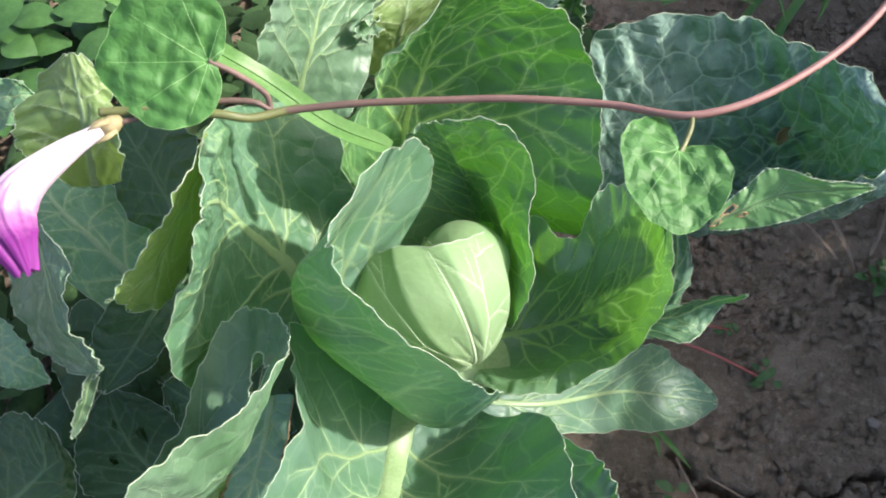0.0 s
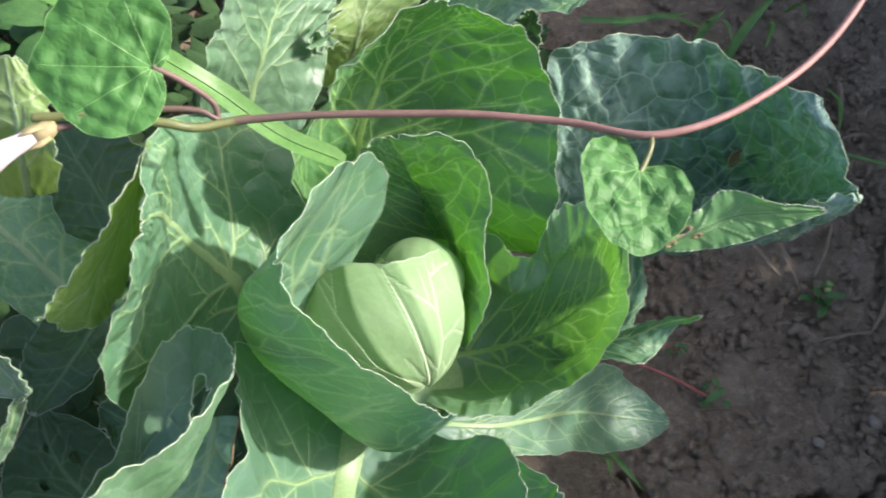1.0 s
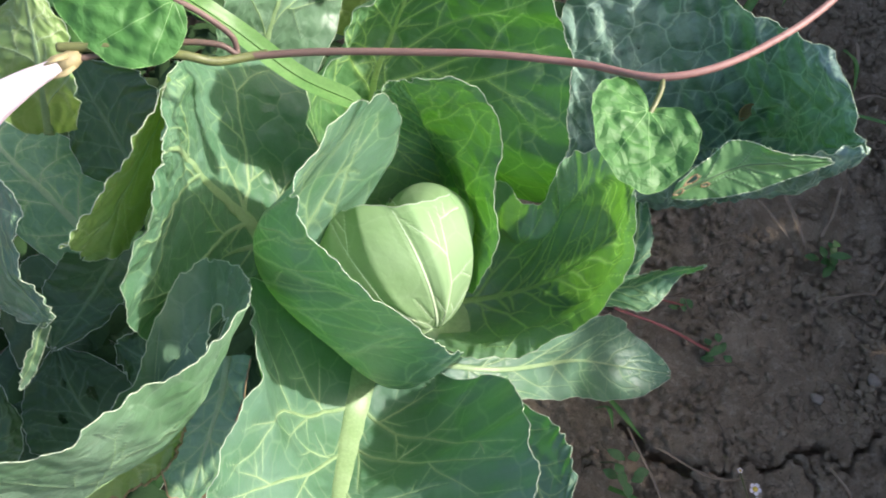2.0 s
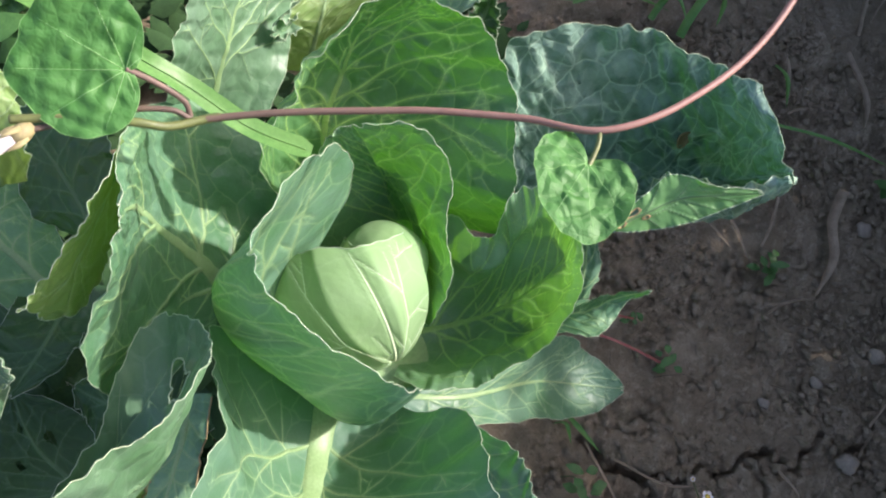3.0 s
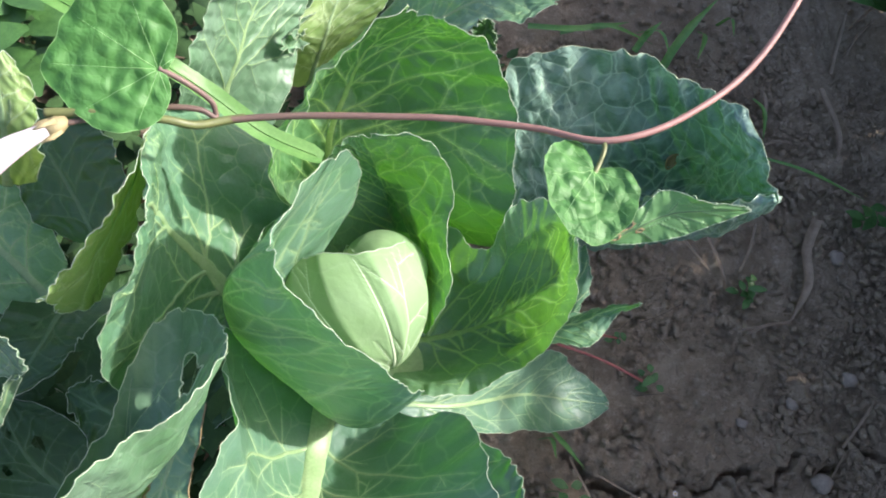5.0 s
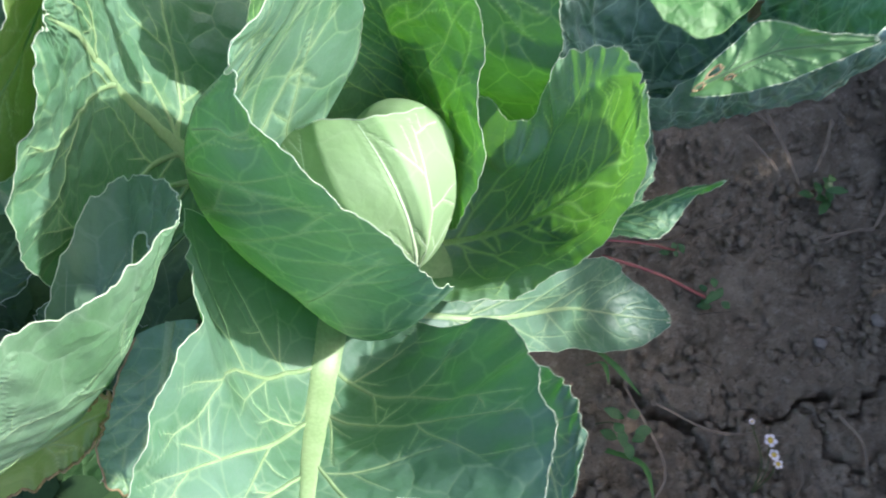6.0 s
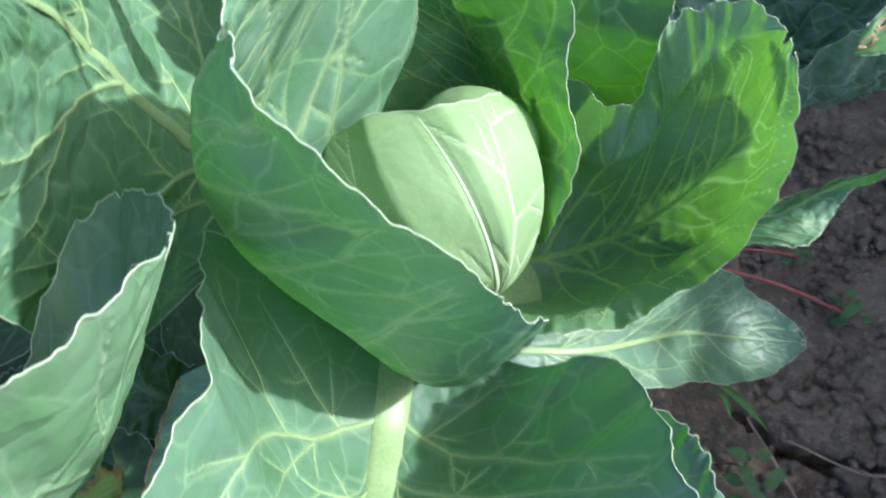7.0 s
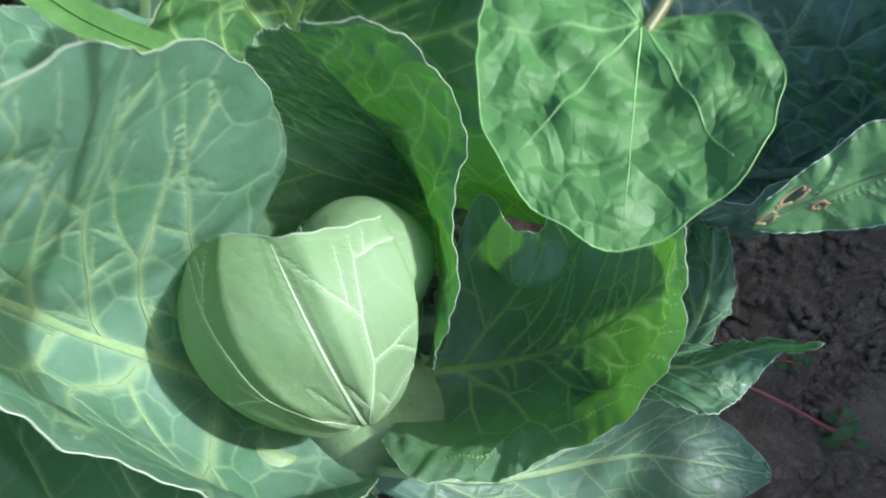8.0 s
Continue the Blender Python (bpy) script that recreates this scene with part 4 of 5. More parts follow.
cabbage_leaf(neighbour, [(-0.145, 0.285, 0.464), (-0.155, 0.279, 0.447), (-0.163, 0.268, 0.430), (-0.171, 0.260, 0.418), (-0.176, 0.252, 0.409)],
             [(-0.148, 0.285, 0.464), (-0.156, 0.275, 0.451), (-0.166, 0.265, 0.435), (-0.172, 0.258, 0.422), (-0.177, 0.253, 0.409)],
             [(-0.143, 0.285, 0.460), (-0.151, 0.279, 0.443), (-0.160, 0.269, 0.426), (-0.167, 0.262, 0.414), (-0.175, 0.252, 0.408)],
             M_GREY, "small pale hanging leaf tip", seed=78, n=40, rib_size=0.001, vein_size=0.0006, veins=0.05, wave=0.0008, corner=0.0, ragged=0.05)
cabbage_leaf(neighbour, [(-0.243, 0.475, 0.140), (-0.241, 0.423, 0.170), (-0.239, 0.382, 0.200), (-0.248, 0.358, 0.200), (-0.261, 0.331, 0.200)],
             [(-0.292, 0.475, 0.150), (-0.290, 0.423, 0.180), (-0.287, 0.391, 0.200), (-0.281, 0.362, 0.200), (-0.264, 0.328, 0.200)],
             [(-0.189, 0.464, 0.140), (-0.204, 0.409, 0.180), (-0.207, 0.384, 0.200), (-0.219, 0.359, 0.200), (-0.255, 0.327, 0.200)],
             M_LOW_SHADE, "low green leaf in the shade", seed=64, n=56, rib_size=0.004, vein_size=0.0013)
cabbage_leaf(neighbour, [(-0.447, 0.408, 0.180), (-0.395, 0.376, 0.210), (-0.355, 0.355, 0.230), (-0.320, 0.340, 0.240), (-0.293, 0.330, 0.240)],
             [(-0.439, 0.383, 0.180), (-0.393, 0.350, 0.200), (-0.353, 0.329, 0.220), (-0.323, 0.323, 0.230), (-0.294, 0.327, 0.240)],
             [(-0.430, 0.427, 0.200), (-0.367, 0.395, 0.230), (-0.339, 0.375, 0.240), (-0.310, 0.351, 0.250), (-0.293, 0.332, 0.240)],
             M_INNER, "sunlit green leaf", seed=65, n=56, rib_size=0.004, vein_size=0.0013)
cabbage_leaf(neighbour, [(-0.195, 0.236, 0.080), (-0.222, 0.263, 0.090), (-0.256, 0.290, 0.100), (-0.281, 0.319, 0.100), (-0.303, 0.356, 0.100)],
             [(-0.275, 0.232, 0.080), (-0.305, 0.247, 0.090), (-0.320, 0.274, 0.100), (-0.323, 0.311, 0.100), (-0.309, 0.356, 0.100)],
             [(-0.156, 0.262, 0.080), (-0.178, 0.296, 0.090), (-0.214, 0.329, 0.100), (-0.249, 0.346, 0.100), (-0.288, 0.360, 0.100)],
             M_LOW_SHADE, "low leaf with small holes, coloured dark for its shade", seed=66, n=56, rib_size=0.004, vein_size=0.0013, holes=((0.3, 0.6, 0.10, 0.06), (-0.4, 0.5, 0.06, 0.05), (-0.1, 0.75, 0.05, 0.04)))
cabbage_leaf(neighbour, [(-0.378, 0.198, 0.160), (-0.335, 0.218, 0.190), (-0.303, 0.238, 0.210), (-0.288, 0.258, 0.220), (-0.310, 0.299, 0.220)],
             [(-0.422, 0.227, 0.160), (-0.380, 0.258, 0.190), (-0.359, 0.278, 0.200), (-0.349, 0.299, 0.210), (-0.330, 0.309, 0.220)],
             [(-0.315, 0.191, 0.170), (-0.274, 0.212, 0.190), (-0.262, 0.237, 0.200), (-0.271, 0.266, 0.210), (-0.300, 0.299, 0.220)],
             M_LOW_SHADE, "bluish leaf in deep shade", seed=67, n=56, rib_size=0.004, vein_size=0.0013)
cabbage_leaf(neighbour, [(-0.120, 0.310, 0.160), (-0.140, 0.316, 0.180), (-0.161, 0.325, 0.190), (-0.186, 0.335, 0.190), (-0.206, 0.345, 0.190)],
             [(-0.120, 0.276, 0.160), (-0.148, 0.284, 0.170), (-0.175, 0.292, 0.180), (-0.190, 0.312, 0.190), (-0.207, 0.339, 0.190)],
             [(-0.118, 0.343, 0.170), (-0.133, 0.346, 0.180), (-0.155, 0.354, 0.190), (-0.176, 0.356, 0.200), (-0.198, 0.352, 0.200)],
             M_LOW_SHADE, "small ragged leaf in the shade", seed=68, n=56, rib_size=0.004, vein_size=0.0013, ragged=0.12, wave=0.005)
cabbage_leaf(neighbour, [(-0.093, 0.337, 0.200), (-0.095, 0.300, 0.190), (-0.101, 0.269, 0.180), (-0.107, 0.243, 0.170), (-0.114, 0.202, 0.160)],
             [(-0.119, 0.325, 0.200), (-0.132, 0.287, 0.190), (-0.140, 0.256, 0.180), (-0.144, 0.231, 0.170), (-0.129, 0.196, 0.160)],
             [(-0.070, 0.339, 0.200), (-0.073, 0.301, 0.190), (-0.078, 0.270, 0.180), (-0.079, 0.239, 0.170), (-0.097, 0.203, 0.160)],
             M_INNER, "green leaf with a brown dry edge", seed=69, n=56, rib_size=0.004, vein_size=0.0013, rim=0.0010, rim_material=M_BROWN)
cabbage_leaf(neighbour, [(-0.506, 0.660, 0.200), (-0.473, 0.656, 0.220), (-0.439, 0.647, 0.240), (-0.414, 0.645, 0.250), (-0.394, 0.646, 0.250)],
             [(-0.486, 0.622, 0.200), (-0.453, 0.614, 0.220), (-0.421, 0.610, 0.240), (-0.398, 0.614, 0.250), (-0.392, 0.639, 0.250)],
             [(-0.502, 0.686, 0.220), (-0.467, 0.673, 0.240), (-0.440, 0.668, 0.250), (-0.413, 0.659, 0.260), (-0.397, 0.652, 0.250)],
             M_INNER, "small bright leaf in the sun", seed=70, n=56, rib_size=0.004, vein_size=0.0013)
cabbage_leaf(cabbage, [(0.263, 0.403, 0.260), (0.274, 0.418, 0.290), (0.282, 0.436, 0.305), (0.285, 0.456, 0.315), (0.284, 0.480, 0.325)],
             [(0.246, 0.427, 0.250), (0.257, 0.446, 0.280), (0.267, 0.461, 0.295), (0.272, 0.477, 0.305), (0.273, 0.491, 0.320)],
             [(0.287, 0.409, 0.280), (0.292, 0.426, 0.300), (0.299, 0.442, 0.310), (0.297, 0.459, 0.320), (0.290, 0.479, 0.330)],
             M_BACK, "notched leaf beneath the cupped leaf", seed=71, n=56, rib_size=0.004, vein_size=0.0013, wave=0.001, corner=0.0, ragged=0.05)
cabbage_leaf(cabbage, [(0.266, 0.421, 0.452), (0.290, 0.431, 0.462), (0.312, 0.438, 0.472), (0.337, 0.437, 0.482), (0.367, 0.437, 0.490)],
             [(0.268, 0.428, 0.455), (0.286, 0.443, 0.467), (0.305, 0.455, 0.480), (0.333, 0.442, 0.488), (0.365, 0.438, 0.492)],
             [(0.267, 0.419, 0.447), (0.296, 0.420, 0.452), (0.324, 0.423, 0.465), (0.350, 0.430, 0.480), (0.369, 0.436, 0.490)],
             M_LOBE, "plain green folded lobe with brown-edged holes", seed=72, n=90, rib_size=0.0012, vein_size=0.0009, wave=0.0008, corner=0.0, ragged=0.05, holes=((-0.35, 0.13, 0.20, 0.05), (0.25, 0.22, 0.10, 0.025), (0.1, 0.04, 0.3, 0.03)), edge=M_BROWN)

cabbage_leaf(cabbage, [(0.092, 0.788, 0.220), (0.131, 0.795, 0.260), (0.174, 0.800, 0.300), (0.215, 0.794, 0.330), (0.273, 0.769, 0.360)],
             [(0.108, 0.704, 0.240), (0.150, 0.727, 0.280), (0.183, 0.752, 0.320), (0.229, 0.739, 0.350), (0.265, 0.755, 0.360)],
             [(0.075, 0.824, 0.240), (0.113, 0.847, 0.280), (0.157, 0.841, 0.320), (0.212, 0.827, 0.350), (0.274, 0.791, 0.360)],
             M_INNER, "bright pale green leaf behind the cabbage", seed=74, n=56, rib_size=0.004, vein_size=0.0013)
cabbage_leaf(cabbage, [(0.001, 0.692, 0.260), (0.012, 0.685, 0.320), (0.021, 0.682, 0.360), (0.028, 0.702, 0.380), (0.045, 0.747, 0.400)],
             [(-0.029, 0.681, 0.280), (-0.023, 0.663, 0.340), (-0.022, 0.660, 0.370), (0.004, 0.689, 0.390), (0.022, 0.751, 0.400)],
             [(0.052, 0.698, 0.300), (0.062, 0.696, 0.350), (0.077, 0.709, 0.380), (0.092, 0.723, 0.400), (0.079, 0.758, 0.410)],
             M_OLD, "leaf with a sunlit underside behind the cabbage", seed=75, n=56, rib_size=0.004, vein_size=0.0013)
cabbage_leaf(cabbage, [(-0.002, 0.639, 0.400), (-0.004, 0.632, 0.400), (-0.009, 0.624, 0.405), (-0.011, 0.624, 0.420), (0.009, 0.638, 0.430)],
             [(0.005, 0.651, 0.400), (0.001, 0.634, 0.410), (-0.005, 0.617, 0.425), (-0.004, 0.613, 0.440), (0.014, 0.637, 0.440)],
             [(0.009, 0.634, 0.400), (0.002, 0.626, 0.400), (-0.007, 0.613, 0.410), (-0.015, 0.607, 0.420), (-0.014, 0.616, 0.425)],
             M_GREY, "bitten curled edge", seed=76, veins=0, rib_size=0.0004, n=24)
cabbage_leaf(cabbage, [(0.173, 0.722, 0.300), (0.183, 0.723, 0.320), (0.191, 0.731, 0.330), (0.193, 0.735, 0.340), (0.193, 0.738, 0.350)],
             [(0.165, 0.729, 0.310), (0.172, 0.725, 0.330), (0.176, 0.728, 0.340), (0.181, 0.732, 0.350), (0.188, 0.734, 0.355)],
             [(0.206, 0.710, 0.300), (0.205, 0.709, 0.320), (0.205, 0.717, 0.330), (0.202, 0.728, 0.340), (0.197, 0.737, 0.350)],
             M_LOW_SHADE, "dark leaf tip behind the cabbage", seed=77, rib_size=0.004, vein_size=0.0013, n=40)


# ---- bindweed ----
def curve_tube(name, points, radius, material, parent=None, label="", n=120, sides=8, taper=0.0):
    s = np.linspace(0, 1, n)
    p = spline(points, s)
    v, f = tube(p, radius * (1 - taper * s), sides)
    return mesh_object(name, v, f, material, parent, label)


vine = tagged(new("bindweed"), "thin reddish bindweed vine with heart-shaped leaves and a flower", "bindweed")
curve_tube("stem", [(-0.020, 0.409, 0.586), (0.015, 0.415, 0.587), (0.044, 0.418, 0.588), (0.075, 0.4195, 0.590), (0.106, 0.420, 0.593), (0.135, 0.418, 0.596), (0.165, 0.414, 0.600), (0.206, 0.403, 0.610), (0.257, 0.426, 0.612), (0.315, 0.479, 0.615), (0.374, 0.572, 0.640)], 0.0021, M_STEM, vine, "twining stem, brown turning reddish to its tip")
curve_tube("stem", [(-0.110, 0.392, 0.602), (-0.075, 0.396, 0.602), (-0.049, 0.398, 0.597), (-0.034, 0.401, 0.590), (-0.018, 0.409, 0.586), (-0.008, 0.412, 0.586)], 0.0025, M_STEM_GREEN, vine, "olive stretch of stem")
curve_tube("leaf_stalk", [(-0.024, 0.410, 0.587), (-0.027, 0.415, 0.595), (-0.040, 0.418, 0.606), (-0.053, 0.419, 0.615)], 0.0017, M_STEM_BROWN, vine)
curve_tube("flower_stalk", [(-0.024, 0.409, 0.587), (-0.035, 0.410, 0.593), (-0.060, 0.405, 0.596), (-0.101, 0.387, 0.600)], 0.0017, M_STEM, vine)
curve_tube("leaf_stalk", [(0.203, 0.404, 0.609), (0.202, 0.396, 0.609), (0.199, 0.388, 0.607), (0.196, 0.382, 0.606)], 0.0015, M_STEM_GREEN, vine)
def heart_leaf(parent, attach, tip, width, normal, label, seed, outline, other=None, curl=0.01, material=M_WEED):
    """A heart-shaped leaf whose two lobes reach back past the point where its stalk joins."""
    a, b = np.array(attach, dtype=float), np.array(tip, dtype=float)
    d = b - a
    ln = np.linalg.norm(d)
    d /= ln
    n = np.array(normal, dtype=float)
    n -= d * n.dot(d)
    n /= np.linalg.norm(n)
    acr = np.cross(n, d)
    g = np.random.RandomState(seed)
    ph = g.rand(20) * 6.28
    na, nr = 120, 40
    ang = np.linspace(-math.pi, math.pi, na)
    rad = np.linspace(0, 1, nr)
    A, R = np.meshgrid(ang, rad)
    # outline as a function of the angle from the tip's direction
    marks = [0, 5, 14, 30, 57, 90, 117, 135, 155, 170, 180]
    lobe = np.where(A < 0, np.interp(np.abs(A) * 180 / math.pi, marks, outline), np.interp(np.abs(A) * 180 / math.pi, marks, other or outline))
    lobe = lobe * (1 + 0.012 * np.sin(9 * A + ph[0]) + 0.008 * np.sin(21 * A + ph[1]))
    x, y = R * lobe * np.cos(A) * ln, R * lobe * np.sin(A) * ln * width
    h = curl * (np.abs(y / ln) ** 1.5) * 1.2 - curl * (x / ln) ** 2 * 0.8
    for k in range(10):
        f = 120 + 50 * k
        t = ph[k + 5]
        h = h + 0.0008 * 0.92**k * np.sin(f * (math.cos(t) * x + math.sin(t) * y) + ph[k]) * np.sin(0.8 * f * (math.cos(t + 1.6) * x + math.sin(t + 1.6) * y))
    o = np.array(parent.location)
    p = a - o + x[..., None] * d + y[..., None] * acr + h[..., None] * n
    faces = [(i * na + j, i * na + j + 1, (i + 1) * na + j + 1, (i + 1) * na + j) for i in range(nr - 1) for j in range(na - 1)]
    ob = mesh_object("leaf", p.reshape(-1, 3), faces, material, parent, label, np.stack([x.ravel(), y.ravel()], axis=1))
    for t in (0.0, 0.55, -0.55, 1.2, -1.2, 1.95, -1.95, 2.5, -2.5):
        j = int((t + math.pi) / (2 * math.pi) * (na - 1))
        line = p[1:int(nr * 0.92), j]
        v, f = tube(line, np.linspace(0.00034, 0.0001, len(line)), 5, 0.6, n)
        mesh_object("vein", v, f, M_WEED_VEIN, ob)
    v, f = tube(p[-1, 4:-4], 0.00018, 5)
    mesh_object("rim", v, f, M_WEED_VEIN, ob)
    return ob


M_WEED_VEIN = plain_material("bindweed_vein", (0.13, 0.32, 0.08), (0.20, 0.40, 0.13), 60.0, 0.45)
heart_leaf(vine, (0.195, 0.383, 0.607), (0.194, 0.335, 0.614), 0.95, (-0.03, -0.42, 0.85), "small puckered heart-shaped leaf with one lobe longer", 3,
           (1.0, 0.99, 0.97, 0.95, 0.75, 0.65, 0.60, 0.56, 0.54, 0.42, 0.10), (1.0, 0.97, 0.90, 0.80, 0.64, 0.38, 0.15, 0.08, 0.05, 0.05, 0.10), material=M_WEED_PALE)
heart_leaf(vine, (-0.053, 0.418, 0.615), (-0.113, 0.409, 0.620), 1.06, (0.25, -0.5, 0.8), "larger crinkled heart-shaped leaf", 7,
           (1.0, 0.95, 0.89, 0.85, 0.80, 0.62, 0.38, 0.22, 0.12, 0.08, 0.04), (1.0, 0.95, 0.88, 0.80, 0.64, 0.42, 0.22, 0.12, 0.07, 0.05, 0.04))


def trumpet(parent, axis):
    """A limp trumpet flower: tube and drooping mouth along the axis, and its calyx."""
    n, na = 60, 64
    s = np.linspace(0, 1, n)
    p = spline(axis, s)
    t = np.gradient(p, axis=0)
    t /= np.linalg.norm(t, axis=1)[:, None]
    x = np.cross(t, (0.3, 0.2, 0.93))
    x /= np.linalg.norm(x, axis=1)[:, None]
    y = np.cross(x, t)
    r = np.interp(s, [0, 0.15, 0.4, 0.62, 0.8, 0.92, 1.0], [0.0032, 0.0048, 0.0085, 0.0125, 0.0115, 0.0075, 0.0050])
    ang = np.linspace(0, 2 * math.pi, na)
    fold = 1 + s[:, None] * (0.16 * np.sin(5 * ang) + 0.10 * np.sin(11 * ang + 1) + 0.06 * np.sin(19 * ang))[None]
    q = p[:, None] + (r[:, None] * fold)[..., None] * (np.cos(ang)[None, :, None] * x[:, None] + np.sin(ang)[None, :, None] * y[:, None])
    q = q + t[:, None] * (0.008 * np.clip(s - 0.8, 0, 1)[:, None] * 5 * (np.sin(5 * ang) + 0.5 * np.sin(8 * ang + 2))[None])[..., None] * 0.2
    uv = np.stack(np.broadcast_arrays(ang[None] / 6.28, s[:, None]), axis=-1).reshape(-1, 2)
    f = [(i * na + j, i * na + j + 1, (i + 1) * na + j + 1, (i + 1) * na + j) for i in range(n - 1) for j in range(na - 1)]
    mesh_object("petals", q.reshape(-1, 3), f, M_FLOWER, parent, "white trumpet with a wilting purple mouth", uv)
    d = t[0]
    v, f = tube([p[0] - d * 0.006, p[0] - d * 0.001, p[0] + d * 0.006], [0.0026, 0.0050, 0.0042], 12)
    mesh_object("calyx", v, f, M_SEPAL, parent, "brownish green calyx")
    for k in range(4):
        a = k * 1.57
        o = x[0] * math.cos(a) + y[0] * math.sin(a)
        v, f = tube([p[0] + o * 0.004, p[0] + d * 0.006 + o * 0.0055, p[0] + d * 0.012 + o * 0.0055], [0.0022, 0.0020, 0.0004], 6, 0.5)
        mesh_object("sepal", v, f, M_SEPAL, parent)


trumpet(vine, [(-0.103, 0.386, 0.600), (-0.122, 0.368, 0.601), (-0.142, 0.346, 0.597), (-0.147, 0.328, 0.588), (-0.139, 0.309, 0.575)])

# ---- grass and weeds ----
def grass_blade(name, points, width, material, parent=None, fold=0.25, n=60, blunt=0.05):
    s = np.linspace(0, 1, n)
    p = spline(points, s)
    t = np.gradient(p, axis=0)
    t /= np.linalg.norm(t, axis=1)[:, None]
    a = np.cross(t, (0, 0, 1.0))
    a /= np.linalg.norm(a, axis=1)[:, None]
    b = np.cross(a, t)
    w = width * np.minimum(1, (14 if blunt > 0.5 else 2.5) * (1 - s) + blunt)
    rows = [p + a * (w * k)[:, None] + b * (w * fold * abs(k))[:, None] for k in (-1, -0.5, 0, 0.5, 1)]
    v = np.stack(rows, axis=1).reshape(-1, 3)
    f = [(i * 5 + j, i * 5 + j + 1, i * 5 + j + 6, i * 5 + j + 5) for i in range(n - 1) for j in range(4)]
    ob = mesh_object(name, v, f, material, parent)
    return ob


long_blade = grass_blade("grass_blade", [(-0.36, 0.64, 0.40), (-0.24, 0.56, 0.55), (-0.149, 0.513, 0.560), (-0.077, 0.483, 0.540), (-0.047, 0.476, 0.520), (-0.008, 0.460, 0.500), (0.034, 0.451, 0.487)], 0.008, M_GRASS, blunt=0.6)
curve_tube("midrib", [(-0.24, 0.56, 0.5505), (-0.149, 0.513, 0.5605), (-0.077, 0.483, 0.5405), (-0.047, 0.476, 0.5205), (-0.008, 0.460, 0.5005), (0.030, 0.452, 0.4885)], 0.0005, M_GRASS, long_blade, n=60, sides=6)
tagged(long_blade, "broad bright green grass blade leaning on the cabbage", "grass blade")


def sprig(name, base, tip, label, category, leaves, material, stem_material, stem=0.0012, size=0.008, seed=0):
    """A small weed: a stem with little oval leaves."""
    g = np.random.RandomState(seed)
    top = new(name)
    tagged(top, label, category)
    a, b = np.array(base), np.array(tip)
    mid = (a + b) / 2 + np.array((0.0, 0.0, 0.012)) + 0.006 * (g.rand(3) - 0.5)
    curve_tube("stem", [a, mid, b], stem, stem_material, top, n=24, sides=6)
    for k in range(leaves):
        c = b + (g.rand(3) - 0.5) * size * 1.6
        ang, el = g.rand() * 6.28, 0.3 + 0.5 * g.rand()
        d = np.array((math.cos(ang), math.sin(ang), el)) * size * (0.7 + 0.8 * g.rand())
        n = 9
        s = np.linspace(0, 1, n)
        acr = np.cross(d, (0, 0, 1.0))
        acr = acr / np.linalg.norm(acr) * size * 0.33
        w = np.sin(math.pi * np.clip(s, 0.04, 0.98)) ** 0.8
        mid_line = c + d * s[:, None] - np.array((0, 0, size * 0.5)) * (s**2)[:, None]
        v = np.stack([mid_line - acr * w[:, None] + [0, 0, 0.001], mid_line, mid_line + acr * w[:, None] + [0, 0, 0.001]], axis=1).reshape(-1, 3)
        f = [(i * 3 + j, i * 3 + j + 1, i * 3 + j + 4, i * 3 + j + 3) for i in range(n - 1) for j in range(2)]
        mesh_object("leaflet", v, f, material, top)
    return top


sprig("weed_sprig", (0.345, 0.480, 0.030), (0.478, 0.436, 0.012), "creeping weed with a red stem and few green leaves", "weed", 9, M_WEED_LEAF, M_PINK, 0.0020, 0.016, 1)
sprig("weed_sprig", (0.350, 0.505, 0.020), (0.445, 0.500, 0.008), "creeping weed with a red stem and few green leaves", "weed", 7, M_WEED_LEAF, M_PINK, 0.0014, 0.011, 2)
sprig("weed_sprig", (0.640, 0.600, -0.010), (0.655, 0.585, 0.015), "low green weed among dry stalks", "weed", 10, M_WEED_LEAF, M_STRAW, 0.0012, 0.018, 3)
sprig("weed_sprig", (0.98, 1.16, -0.010), (0.97, 1.14, 0.10), "leafy green weed at the edge of the bed", "weed", 16, M_WEED_LEAF, M_STRAW, 0.003, 0.05, 4)
sprig("weed_sprig", (0.885, 0.735, -0.010), (0.875, 0.725, 0.03), "low dark green weed", "weed", 10, M_WEED_LEAF, M_STRAW, 0.0015, 0.025, 5)
sprig("weed_sprig", (-0.42, 0.90, 0.0), (-0.40, 0.86, 0.12), "leafy weed in the shade", "weed", 22, M_WEED_LEAF, M_STEM_GREEN, 0.003, 0.07, 6)
sprig("weed_sprig", (-0.60, 0.86, 0.0), (-0.56, 0.80, 0.12), "leafy weed in the shade", "weed", 22, M_WEED_LEAF, M_STEM_GREEN, 0.003, 0.07, 7)
sprig("weed_sprig", (0.330, 0.290, -0.010), (0.340, 0.275, 0.05), "thin green weed beside the crack", "weed", 8, M_WEED_LEAF, M_STEM_GREEN, 0.001, 0.018, 8)


